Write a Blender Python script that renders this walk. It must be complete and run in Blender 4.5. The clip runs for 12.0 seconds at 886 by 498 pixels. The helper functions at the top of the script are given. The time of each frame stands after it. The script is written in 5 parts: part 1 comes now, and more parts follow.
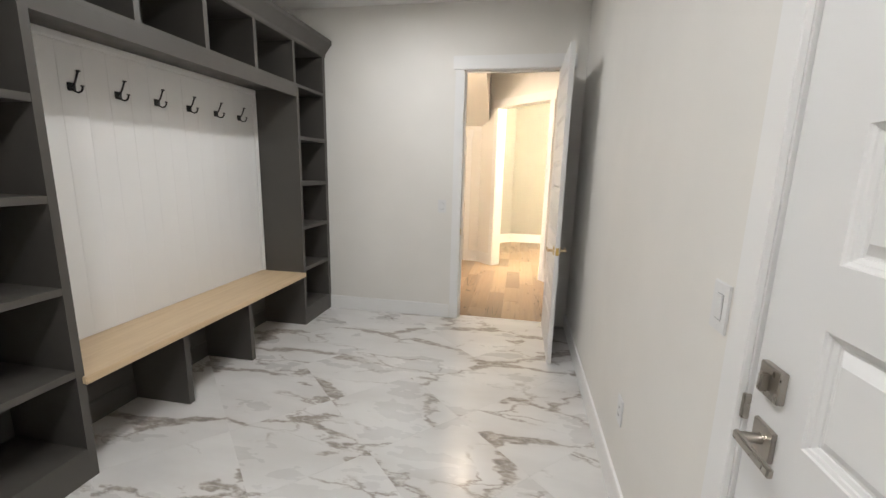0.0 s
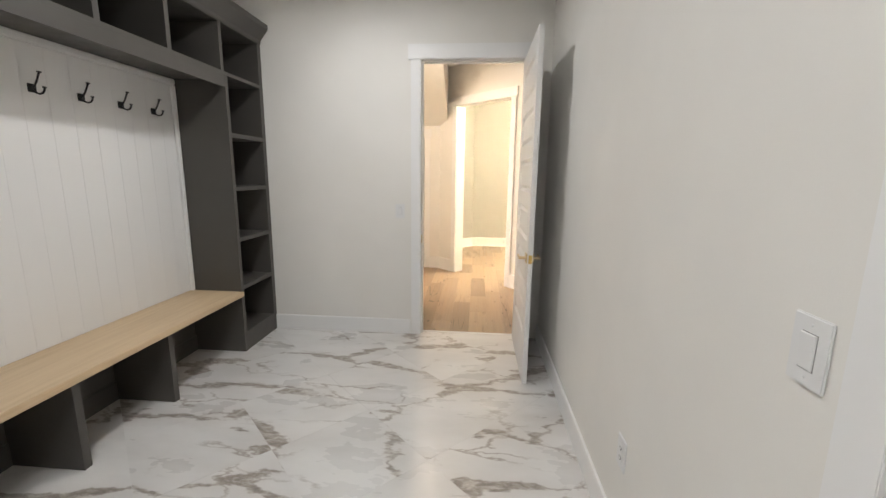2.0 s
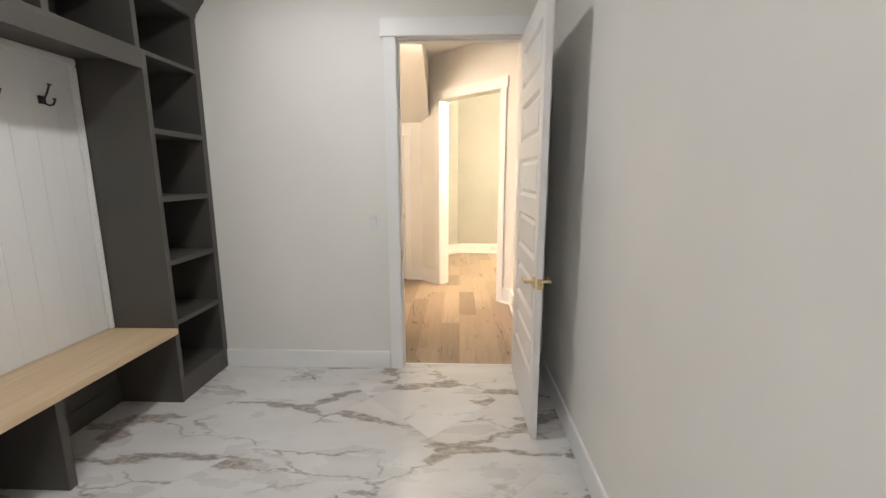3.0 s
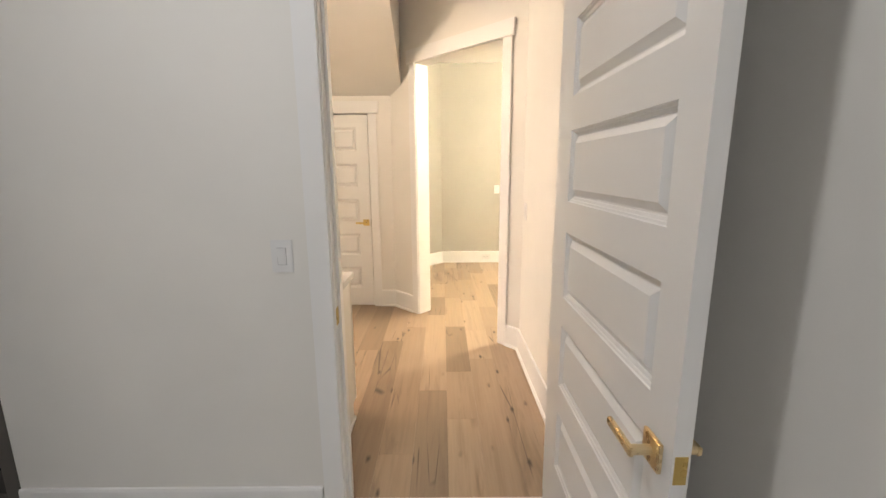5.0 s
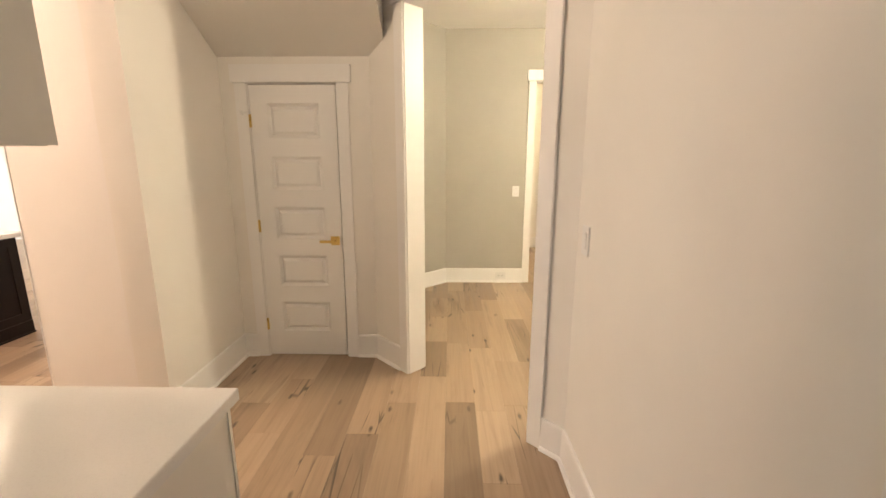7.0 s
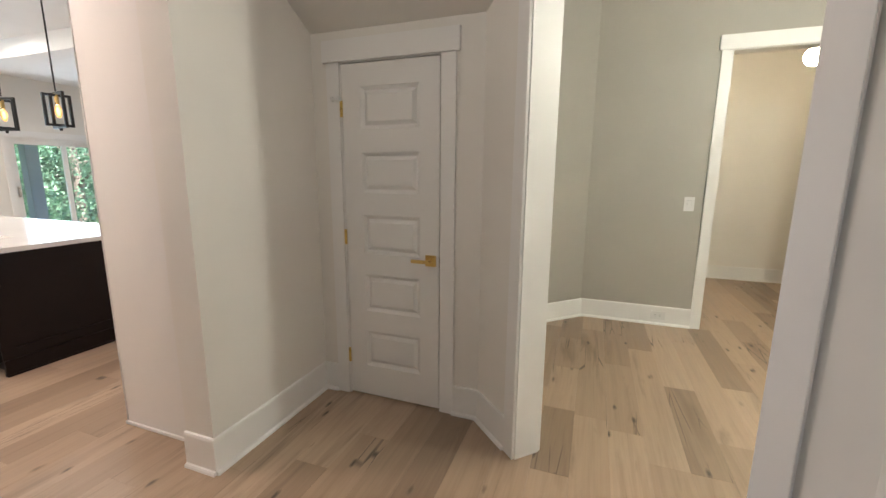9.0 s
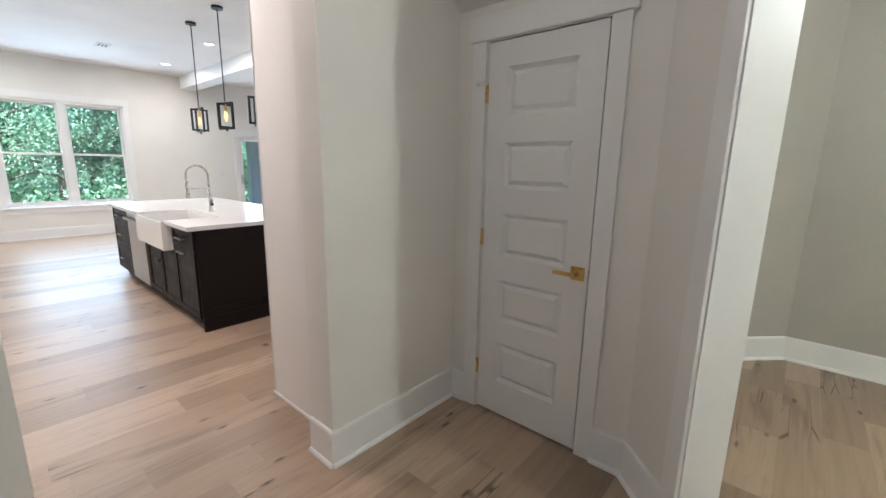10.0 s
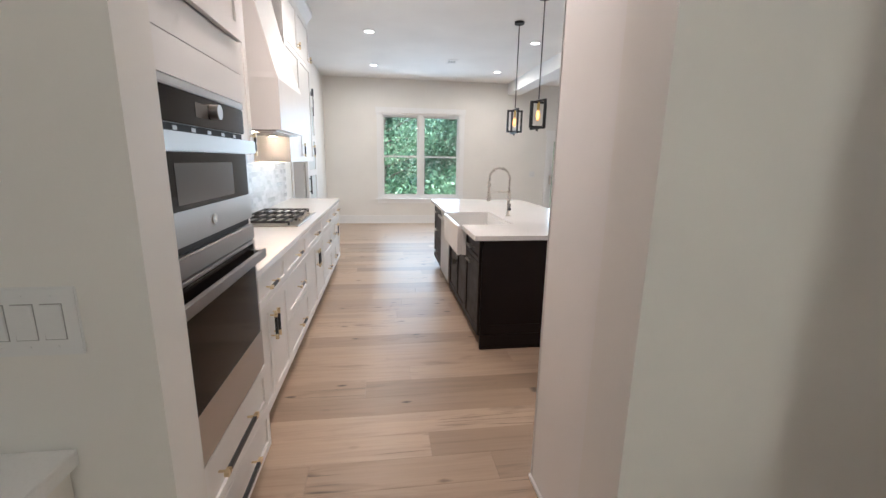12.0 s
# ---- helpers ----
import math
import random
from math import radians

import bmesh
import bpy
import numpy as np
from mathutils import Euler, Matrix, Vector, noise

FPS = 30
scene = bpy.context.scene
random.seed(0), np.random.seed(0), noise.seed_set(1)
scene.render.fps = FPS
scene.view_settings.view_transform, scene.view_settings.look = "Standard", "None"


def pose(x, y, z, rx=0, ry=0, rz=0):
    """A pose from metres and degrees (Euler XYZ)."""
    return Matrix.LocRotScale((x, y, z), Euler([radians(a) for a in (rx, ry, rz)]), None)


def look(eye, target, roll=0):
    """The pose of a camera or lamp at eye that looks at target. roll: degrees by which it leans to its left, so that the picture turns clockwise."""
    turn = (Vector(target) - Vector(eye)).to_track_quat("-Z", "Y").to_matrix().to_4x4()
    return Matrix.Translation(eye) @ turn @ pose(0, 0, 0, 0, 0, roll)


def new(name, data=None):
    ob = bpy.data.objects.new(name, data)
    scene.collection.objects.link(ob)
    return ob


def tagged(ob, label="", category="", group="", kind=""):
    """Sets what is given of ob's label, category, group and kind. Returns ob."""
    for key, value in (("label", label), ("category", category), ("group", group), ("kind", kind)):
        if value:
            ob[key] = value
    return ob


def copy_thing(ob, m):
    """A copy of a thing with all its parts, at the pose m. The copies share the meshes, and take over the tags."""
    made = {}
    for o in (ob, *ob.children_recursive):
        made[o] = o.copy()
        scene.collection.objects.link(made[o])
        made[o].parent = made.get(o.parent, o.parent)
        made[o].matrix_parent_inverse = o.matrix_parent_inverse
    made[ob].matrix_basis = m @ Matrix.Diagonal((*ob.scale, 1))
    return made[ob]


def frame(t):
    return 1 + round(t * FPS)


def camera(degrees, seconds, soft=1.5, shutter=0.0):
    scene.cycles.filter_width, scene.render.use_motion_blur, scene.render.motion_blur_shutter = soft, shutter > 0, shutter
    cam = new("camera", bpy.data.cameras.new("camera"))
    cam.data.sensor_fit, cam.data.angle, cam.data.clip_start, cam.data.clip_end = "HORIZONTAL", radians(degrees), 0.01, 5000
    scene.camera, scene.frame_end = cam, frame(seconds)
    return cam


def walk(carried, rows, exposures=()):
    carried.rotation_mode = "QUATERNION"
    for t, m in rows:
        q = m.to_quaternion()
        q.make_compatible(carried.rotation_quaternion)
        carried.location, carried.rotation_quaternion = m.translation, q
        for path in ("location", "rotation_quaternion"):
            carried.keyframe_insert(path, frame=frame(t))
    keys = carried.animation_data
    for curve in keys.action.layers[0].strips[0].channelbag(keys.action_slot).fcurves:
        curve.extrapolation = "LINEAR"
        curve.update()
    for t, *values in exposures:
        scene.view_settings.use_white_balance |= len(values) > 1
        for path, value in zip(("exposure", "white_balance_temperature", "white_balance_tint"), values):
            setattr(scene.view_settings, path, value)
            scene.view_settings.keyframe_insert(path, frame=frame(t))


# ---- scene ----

cam = camera(94.3, 12.0)
ROWS = [
    (0.0, (0.123, 0.006, 1.549), (-0.228, 1.937, 1.166), 1.4),
    (0.5, (0.130, 0.016, 1.549), (-0.206, 1.950, 1.166), 1.3),
    (1.0, (0.140, 0.038, 1.545), (-0.160, 1.977, 1.159), 1.3),
    (1.5, (0.138, 0.132, 1.536), (-0.092, 2.080, 1.152), 1.1),
    (2.0, (0.055, 0.398, 1.520), (-0.104, 2.360, 1.158), 0.7),
    (2.5, (0.006, 0.685, 1.523), (-0.098, 2.649, 1.158), 0.4),
    (3.0, (-0.006, 1.043, 1.526), (-0.083, 3.010, 1.172), -0.1),
    (3.5, (-0.023, 1.421, 1.531), (-0.065, 3.386, 1.162), -0.3),
    (5.5, (-0.006, 2.902, 1.504), (-0.005, 4.864, 1.114), -0.4),
    (6.0, (0.030, 3.250, 1.510), (0.030, 5.210, 1.109), -0.4),
    (6.5, (0.024, 3.588, 1.509), (0.018, 5.547, 1.105), -0.2),
    (8.5, (0.050, 4.643, 1.478), (-0.368, 6.562, 1.102), 0.3),
    (9.0, (0.029, 4.786, 1.446), (-0.647, 6.633, 1.082), 0.4),
    (9.5, (-0.020, 4.955, 1.446), (-0.998, 6.657, 1.064), 0.7),
    (10.0, (-0.071, 5.091, 1.438), (-1.360, 6.568, 1.041), 1.0),
    (10.5, (-0.209, 5.209, 1.440), (-1.786, 6.367, 1.023), 1.0),
    (11.0, (-0.413, 5.318, 1.468), (-2.187, 6.137, 1.041), 0.9),
    (11.5, (-0.623, 5.422, 1.469), (-2.511, 5.928, 1.043), 0.9),
    (12.0, (-0.829, 5.522, 1.466), (-2.763, 5.803, 1.043), 1.0),
]
EXPOSURES = [(0.0, 3.97, 6950, 11), (1.5, 3.94, 6950, 11), (3.7, 3.8, 7000, 12), (5.5, 3.47, 7000, 13), (6.0, 3.28, 7300, 14), (6.6, 3.15, 7500, 15), (8.4, 2.5, 5800, 8), (9.3, 2.47, 5800, 9), (10.0, 2.37, 5250, 7), (11.0, 2.22, 5350, 7), (12.0, 2.02, 5450, 9)]
walk(cam, [(t, look(eye, target, roll)) for t, eye, target, roll in ROWS], EXPOSURES)

# ---- world, sun and lamps ----
world = bpy.data.worlds.new("sky")
scene.world = world
world.use_nodes = True
sky = world.node_tree.nodes.new("ShaderNodeTexSky")
sky.sky_type, sky.sun_disc = "NISHITA", False
sky.sun_elevation, sky.sun_rotation = radians(47), radians(116)
world.node_tree.nodes["Background"].inputs["Strength"].default_value = 0.15
world.node_tree.links.new(sky.outputs["Color"], world.node_tree.nodes["Background"].inputs["Color"])

sun = new("sun", bpy.data.lights.new("sun", "SUN"))
sun.data.energy, sun.data.angle, sun.data.color = 5.0, radians(0.5), (1.0, 0.95, 0.86)
sun.matrix_world = look((0, 0, 0), (-0.62, 0.30, -0.73))

COOL, HALL, SOFT, PEACH = (0.92, 0.972, 1.045), (1.0, 0.84, 0.67), (1.0, 0.825, 0.65), (1.0, 0.72, 0.56)
# place, watts, colour, diameter
LAMPS = [
    ((-0.86, 2.97, 3.045), 1.2, COOL, 0.20),
    # this and the next are unseen, added to fill the mudroom with light
    ((-0.86, 1.00, 3.045), 0.7, COOL, 0.20),
    ((-0.45, -0.10, 3.045), 1.5, COOL, 0.20),
    ((-0.575, 5.56, 3.045), 1.35, HALL, 0.11),
    # this and the next are out of view, added to brighten the near kitchen
    ((-3.2, 5.45, 3.165), 7.0, PEACH, 0.14),
    ((-5.1, 5.35, 3.165), 4.6, SOFT, 0.14),
    ((-7.10, 5.35, 3.165), 4.6, SOFT, 0.14),
    ((-9.20, 5.36, 3.165), 4.6, SOFT, 0.14),
    # also out of view, added ahead of the two north lights
    ((-5.1, 7.78, 3.165), 4.6, SOFT, 0.14),
    ((-7.20, 7.78, 3.165), 4.6, SOFT, 0.14),
    ((-9.30, 7.78, 3.165), 4.6, SOFT, 0.14),
]


def area_lamp(place, watts, colour, size, size_y=0.0, target=None, spread=180):
    data = bpy.data.lights.new("lamp", "AREA")
    data.energy, data.color, data.size = watts, colour, size
    data.spread = radians(spread)
    data.shape = "RECTANGLE" if size_y else "DISK"
    if size_y:
        data.size_y = size_y
    ob = new("lamp", data)
    ob.matrix_world = look(place, target or (place[0], place[1] + 0.0001, place[2] - 1))
    return ob


for place, watts, colour, size in LAMPS:
    area_lamp(place, watts, colour, size, spread=176)
# the second globe is unseen, added in place of daylight in the den
GLOBES = [(1.90, 9.92, 2.56), (1.75, 6.95, 2.56)]
# daylight in the openings of the great room
area_lamp((-10.38, 6.375, 1.53), 11, (0.80, 0.92, 1.0), 1.75, 1.8, (-5, 6.375, 0.9))
area_lamp((-10.38, 10.35, 1.05), 10, (0.80, 0.92, 1.0), 1.75, 1.95, (-5, 10.35, 0.6))

# ---- materials ----
def material(name, colour=(0.8, 0.8, 0.8), rough=0.5, metal=0.0, spec=0.5):
    m = bpy.data.materials.new(name)
    m.use_nodes = True
    b = m.node_tree.nodes["Principled BSDF"]
    b.inputs["Base Color"].default_value = (*colour, 1)
    b.inputs["Roughness"].default_value = rough
    b.inputs["Metallic"].default_value = metal
    b.inputs["Specular IOR Level"].default_value = spec
    return m


def node(m, kind, **values):
    n = m.node_tree.nodes.new(kind)
    for key, value in values.items():
        n.inputs[key.replace("_", " ")].default_value = value
    return n


def link(m, a, b):
    m.node_tree.links.new(a, b)


def shader(m):
    return m.node_tree.nodes["Principled BSDF"]


def coords(m, stretch=(1, 1, 1), shift=False):
    """Object coordinates, stretched, with a shift of its own for each object where asked."""
    tex = node(m, "ShaderNodeTexCoord")
    mp = node(m, "ShaderNodeMapping")
    mp.inputs["Scale"].default_value = stretch
    if shift:
        info = node(m, "ShaderNodeObjectInfo")
        mul = node(m, "ShaderNodeVectorMath")
        mul.operation = "MULTIPLY"
        mul.inputs[1].default_value = (37.0, 53.0, 71.0)
        link(m, info.outputs["Random"], mul.inputs[0])
        link(m, mul.outputs[0], mp.inputs["Location"])
    link(m, tex.outputs["Object"], mp.inputs["Vector"])
    return mp.outputs["Vector"]


def ramp(m, source, stops):
    r = node(m, "ShaderNodeValToRGB")
    e = r.color_ramp.elements
    e[0].position, e[0].color = stops[0][0], (*stops[0][1], 1)
    e[1].position, e[1].color = stops[1][0], (*stops[1][1], 1)
    for p, c in stops[2:]:
        k = e.new(p)
        k.color = (*c, 1)
    link(m, source, r.inputs["Fac"])
    return r.outputs["Color"]


def mix(m, fac, a, b, blend="MIX"):
    n = m.node_tree.nodes.new("ShaderNodeMix")
    n.data_type, n.blend_type = "RGBA", blend
    for value, socket in ((fac, n.inputs["Factor"]), (a, n.inputs[6]), (b, n.inputs[7])):
        if isinstance(value, (int, float)):
            socket.default_value = value
        elif isinstance(value, tuple):
            socket.default_value = (*value, 1)
        else:
            link(m, value, socket)
    return n.outputs[2]


def noise_tex(m, vector, scale, detail=3.0, rough=0.5, distort=0.0):
    n = node(m, "ShaderNodeTexNoise", Scale=scale, Detail=detail, Roughness=rough, Distortion=distort)
    link(m, vector, n.inputs["Vector"])
    return n


def bump(m, height, strength, distance=0.001):
    b = node(m, "ShaderNodeBump", Strength=strength, Distance=distance)
    link(m, height, b.inputs["Height"])
    link(m, b.outputs["Normal"], shader(m).inputs["Normal"])


def paint(name, colour, rough=0.55, grain=0.25, mottled=0.035, spec=0.5):
    """Rolled or sprayed paint: faint mottling, orange-peel relief and uneven sheen."""
    m = material(name, colour, rough, spec=spec)
    v = coords(m)
    big = noise_tex(m, v, 1.3, 3)
    low = tuple(c * (1 - mottled) for c in colour)
    high = tuple(min(1, c * (1 + mottled)) for c in colour)
    link(m, ramp(m, big.outputs["Fac"], [(0.3, low), (0.7, high)]), shader(m).inputs["Base Color"])
    fine = noise_tex(m, v, 260, 2)
    bump(m, fine.outputs["Fac"], grain, 0.0006)
    r = node(m, "ShaderNodeMapRange", From_Min=0.3, From_Max=0.7, To_Min=rough - 0.05, To_Max=rough + 0.06)
    link(m, noise_tex(m, v, 9, 3).outputs["Fac"], r.inputs["Value"])
    link(m, r.outputs["Result"], shader(m).inputs["Roughness"])
    return m


def metal(name, colour, rough, brushed=False):
    m = material(name, colour, rough, 1.0)
    v = coords(m, (3, 3, 500) if brushed else (1, 1, 1))
    r = node(m, "ShaderNodeMapRange", From_Min=0.3, From_Max=0.7, To_Min=rough - (0.01 if brushed else 0.06), To_Max=rough + (0.015 if brushed else 0.08))
    n = noise_tex(m, v, 1 if brushed else 40, 3)
    link(m, n.outputs["Fac"], r.inputs["Value"])
    link(m, r.outputs["Result"], shader(m).inputs["Roughness"])
    return m


def glow(name, colour, strength):
    m = material(name, colour, 0.4)
    shader(m).inputs["Emission Color"].default_value = (*colour, 1)
    shader(m).inputs["Emission Strength"].default_value = strength
    return m


def oak_planks():
    m = material("pale_oak", (0.5, 0.36, 0.24), 0.42)
    info = node(m, "ShaderNodeObjectInfo")
    v = coords(m, (1, 1, 1), True)
    long_v = coords(m, (14, 0.9, 1), True)
    fine_v = coords(m, (95, 2.2, 1), True)
    tone = ramp(m, info.outputs["Random"], [(0.0, (0.245, 0.178, 0.123)), (0.16, (0.325, 0.237, 0.165)), (0.55, (0.405, 0.299, 0.210)), (1.0, (0.465, 0.352, 0.253))])
    grain = noise_tex(m, long_v, 1.0, 5, 0.6, 1.3)
    col = mix(m, 0.5, tone, ramp(m, grain.outputs["Fac"], [(0.3, (0.66, 0.62, 0.58)), (0.5, (1, 1, 1)), (0.72, (1.12, 1.10, 1.06))]), "MULTIPLY")
    fine = noise_tex(m, fine_v, 1.0, 3)
    col = mix(m, 0.3, col, ramp(m, fine.outputs["Fac"], [(0.35, (0.78, 0.76, 0.74)), (0.6, (1, 1, 1))]), "MULTIPLY")
    # long dark smudges of heartwood
    smudge = noise_tex(m, coords(m, (5.5, 0.75, 1), True), 1.0, 4, 0.62, 0.8)
    col = mix(m, ramp(m, smudge.outputs["Fac"], [(0.57, (0, 0, 0)), (0.72, (0.75, 0.75, 0.75))]), col, (0.17, 0.125, 0.09))
    # filled cracks: thin and long
    crack = node(m, "ShaderNodeTexVoronoi", Scale=1.0)
    crack.feature = "DISTANCE_TO_EDGE"
    link(m, coords(m, (14, 1.0, 1), True), crack.inputs["Vector"])
    where = noise_tex(m, coords(m, (3.2, 1.5, 1), True), 1.0, 2)
    mask = node(m, "ShaderNodeMath")
    mask.operation = "MULTIPLY"
    link(m, ramp(m, crack.outputs["Distance"], [(0.006, (1, 1, 1)), (0.03, (0, 0, 0))]), mask.inputs[0])
    link(m, ramp(m, where.outputs["Fac"], [(0.58, (0, 0, 0)), (0.65, (0.9, 0.9, 0.9))]), mask.inputs[1])
    col = mix(m, mask.outputs[0], col, (0.06, 0.045, 0.035))
    # knots with ragged outlines, in loose clusters
    knot = node(m, "ShaderNodeTexVoronoi", Scale=1.0, Randomness=1.0)
    knot.voronoi_dimensions = "2D"
    ragged = noise_tex(m, coords(m, (45, 18, 1), True), 1.0, 3)
    link(m, mix(m, 0.045, coords(m, (5.6, 2.0, 1), True), ragged.outputs["Color"], "LINEAR_LIGHT"), knot.inputs["Vector"])
    cluster = noise_tex(m, coords(m, (2.2, 1.1, 1), True), 1.0, 1)
    knotty = node(m, "ShaderNodeMath")
    knotty.operation = "MULTIPLY"
    link(m, ramp(m, knot.outputs["Distance"], [(0.022, (0.95, 0.95, 0.95)), (0.085, (0, 0, 0))]), knotty.inputs[0])
    link(m, ramp(m, cluster.outputs["Fac"], [(0.46, (0, 0, 0)), (0.56, (1, 1, 1))]), knotty.inputs[1])
    col = mix(m, knotty.outputs[0], col, (0.055, 0.040, 0.03))
    link(m, col, shader(m).inputs["Base Color"])
    r = node(m, "ShaderNodeMapRange", From_Min=0.3, From_Max=0.7, To_Min=0.30, To_Max=0.46)
    link(m, grain.outputs["Fac"], r.inputs["Value"])
    link(m, r.outputs["Result"], shader(m).inputs["Roughness"])
    bump(m, fine.outputs["Fac"], 0.12, 0.0008)
    return m


def marble_tile():
    """White porcelain with ragged brown-grey veins; some tiles are cut from another stretch of the slab."""
    m = material("veined_porcelain", (0.7, 0.69, 0.67), 0.2)
    geo = node(m, "ShaderNodeNewGeometry")
    info = node(m, "ShaderNodeObjectInfo")
    pick = node(m, "ShaderNodeMath")
    pick.operation = "MULTIPLY"
    pick.inputs[1].default_value = 1.6
    link(m, info.outputs["Random"], pick.inputs[0])
    whole = node(m, "ShaderNodeMath")
    whole.operation = "FLOOR"
    link(m, pick.outputs[0], whole.inputs[0])
    jump = node(m, "ShaderNodeVectorMath")
    jump.operation = "MULTIPLY_ADD"
    jump.inputs[1].default_value = (3.71, 5.23, 0.0)
    link(m, whole.outputs[0], jump.inputs[0])
    link(m, geo.outputs["Position"], jump.inputs[2])
    flat = node(m, "ShaderNodeMapping")
    flat.inputs["Rotation"].default_value = (0, 0, radians(-7))
    flat.inputs["Location"].default_value = (0.9, 4.4, 0)
    flat.inputs["Scale"].default_value = (1.0, 2.35, 1.0)
    link(m, jump.outputs[0], flat.inputs["Vector"])
    v = flat.outputs["Vector"]
    warp = noise_tex(m, v, 1.5, 5, 0.62)
    rag = noise_tex(m, v, 7.5, 5, 0.7)
    warped = mix(m, 0.055, mix(m, 0.34, v, warp.outputs["Color"], "LINEAR_LIGHT"), rag.outputs["Color"], "LINEAR_LIGHT")
    base = ramp(m, noise_tex(m, v, 1.2, 4, 0.55).outputs["Fac"], [(0.32, (0.60, 0.588, 0.572)), (0.6, (0.70, 0.692, 0.68))])
    # main veins: edges of warped cells that swell into flecked patches in places
    cell = node(m, "ShaderNodeTexVoronoi", Scale=0.74)
    cell.feature = "DISTANCE_TO_EDGE"
    link(m, warped, cell.inputs["Vector"])
    width = noise_tex(m, v, 1.5, 4, 0.6)
    wr = node(m, "ShaderNodeMapRange", From_Min=0.45, From_Max=0.74, To_Min=-0.010, To_Max=0.074)
    link(m, width.outputs["Fac"], wr.inputs["Value"])
    wide = node(m, "ShaderNodeMath")
    wide.operation = "SUBTRACT"
    link(m, cell.outputs["Distance"], wide.inputs[0])
    link(m, wr.outputs["Result"], wide.inputs[1])
    vein = ramp(m, wide.outputs[0], [(0.0, (0.95, 0.95, 0.95)), (0.010, (0.8, 0.8, 0.8)), (0.026, (0, 0, 0))])
    mottle = noise_tex(m, v, 13, 5, 0.7, 0.6)
    veincol = ramp(m, mottle.outputs["Fac"], [(0.34, (0.15, 0.128, 0.11)), (0.48, (0.27, 0.235, 0.205)), (0.60, (0.46, 0.425, 0.39)), (0.72, (0.62, 0.60, 0.575))])
    col = mix(m, vein, base, veincol)
    # pale clouds beside the veins
    halo = ramp(m, wide.outputs[0], [(0.0, (0.3, 0.3, 0.3)), (0.12, (0, 0, 0))])
    col = mix(m, halo, col, mix(m, 0.5, col, (0.46, 0.415, 0.37)))
    # hairlines
    cell2 = node(m, "ShaderNodeTexVoronoi", Scale=1.9)
    cell2.feature = "DISTANCE_TO_EDGE"
    link(m, warped, cell2.inputs["Vector"])
    some = noise_tex(m, v, 1.4, 3)
    hair = node(m, "ShaderNodeMath")
    hair.operation = "MULTIPLY"
    link(m, ramp(m, cell2.outputs["Distance"], [(0.004, (0.75, 0.75, 0.75)), (0.04, (0, 0, 0))]), hair.inputs[0])
    link(m, ramp(m, some.outputs["Fac"], [(0.51, (0, 0, 0)), (0.62, (1, 1, 1))]), hair.inputs[1])
    col = mix(m, hair.outputs[0], col, (0.27, 0.225, 0.19))
    link(m, col, shader(m).inputs["Base Color"])
    r = node(m, "ShaderNodeMapRange", From_Min=0.3, From_Max=0.7, To_Min=0.24, To_Max=0.36)
    link(m, width.outputs["Fac"], r.inputs["Value"])
    link(m, r.outputs["Result"], shader(m).inputs["Roughness"])
    return m


def plain_wood(name, colour, dark, along=(2, 30, 30), rough=0.42):
    m = material(name, colour, rough)
    v = coords(m, along)
    n = noise_tex(m, v, 1.0, 5, 0.6, 0.9)
    link(m, ramp(m, n.outputs["Fac"], [(0.3, dark), (0.6, colour)]), shader(m).inputs["Base Color"])
    bump(m, n.outputs["Fac"], 0.06, 0.0006)
    return m


def quartz():
    m = material("white_quartz", (0.80, 0.79, 0.775), 0.16)
    v = coords(m)
    speck = noise_tex(m, v, 170, 2)
    cloud = noise_tex(m, v, 2.0, 4)
    col = mix(m, 0.5, ramp(m, cloud.outputs["Fac"], [(0.35, (0.76, 0.75, 0.735)), (0.65, (0.83, 0.825, 0.81))]), ramp(m, speck.outputs["Fac"], [(0.3, (0.765, 0.755, 0.74)), (0.5, (0.82, 0.81, 0.80))]))
    link(m, col, shader(m).inputs["Base Color"])
    return m


def mosaic():
    m = material("marble_splash_tile", (0.7, 0.69, 0.67), 0.25)
    info = node(m, "ShaderNodeObjectInfo")
    v = coords(m, (1, 1, 1), True)
    n = noise_tex(m, v, 9, 5, 0.6, 1.5)
    tone = ramp(m, info.outputs["Random"], [(0, (0.52, 0.51, 0.50)), (0.4, (0.68, 0.67, 0.655)), (1, (0.79, 0.78, 0.765))])
    link(m, mix(m, 0.6, tone, ramp(m, n.outputs["Fac"], [(0.35, (0.72, 0.71, 0.70)), (0.6, (1, 1, 1))]), "MULTIPLY"), shader(m).inputs["Base Color"])
    return m


def leafy(name, a, b, c):
    m = material(name, b, 0.55)
    g = node(m, "ShaderNodeNewGeometry")
    link(m, ramp(m, g.outputs["Random Per Island"], [(0, a), (0.55, b), (1, c)]), shader(m).inputs["Base Color"])
    thin = node(m, "ShaderNodeBsdfTranslucent")
    link(m, shader(m).inputs["Base Color"].links[0].from_socket, thin.inputs["Color"])
    both = node(m, "ShaderNodeMixShader", Fac=0.45)
    link(m, shader(m).outputs[0], both.inputs[1])
    link(m, thin.outputs[0], both.inputs[2])
    link(m, both.outputs[0], m.node_tree.nodes["Material Output"].inputs["Surface"])
    return m


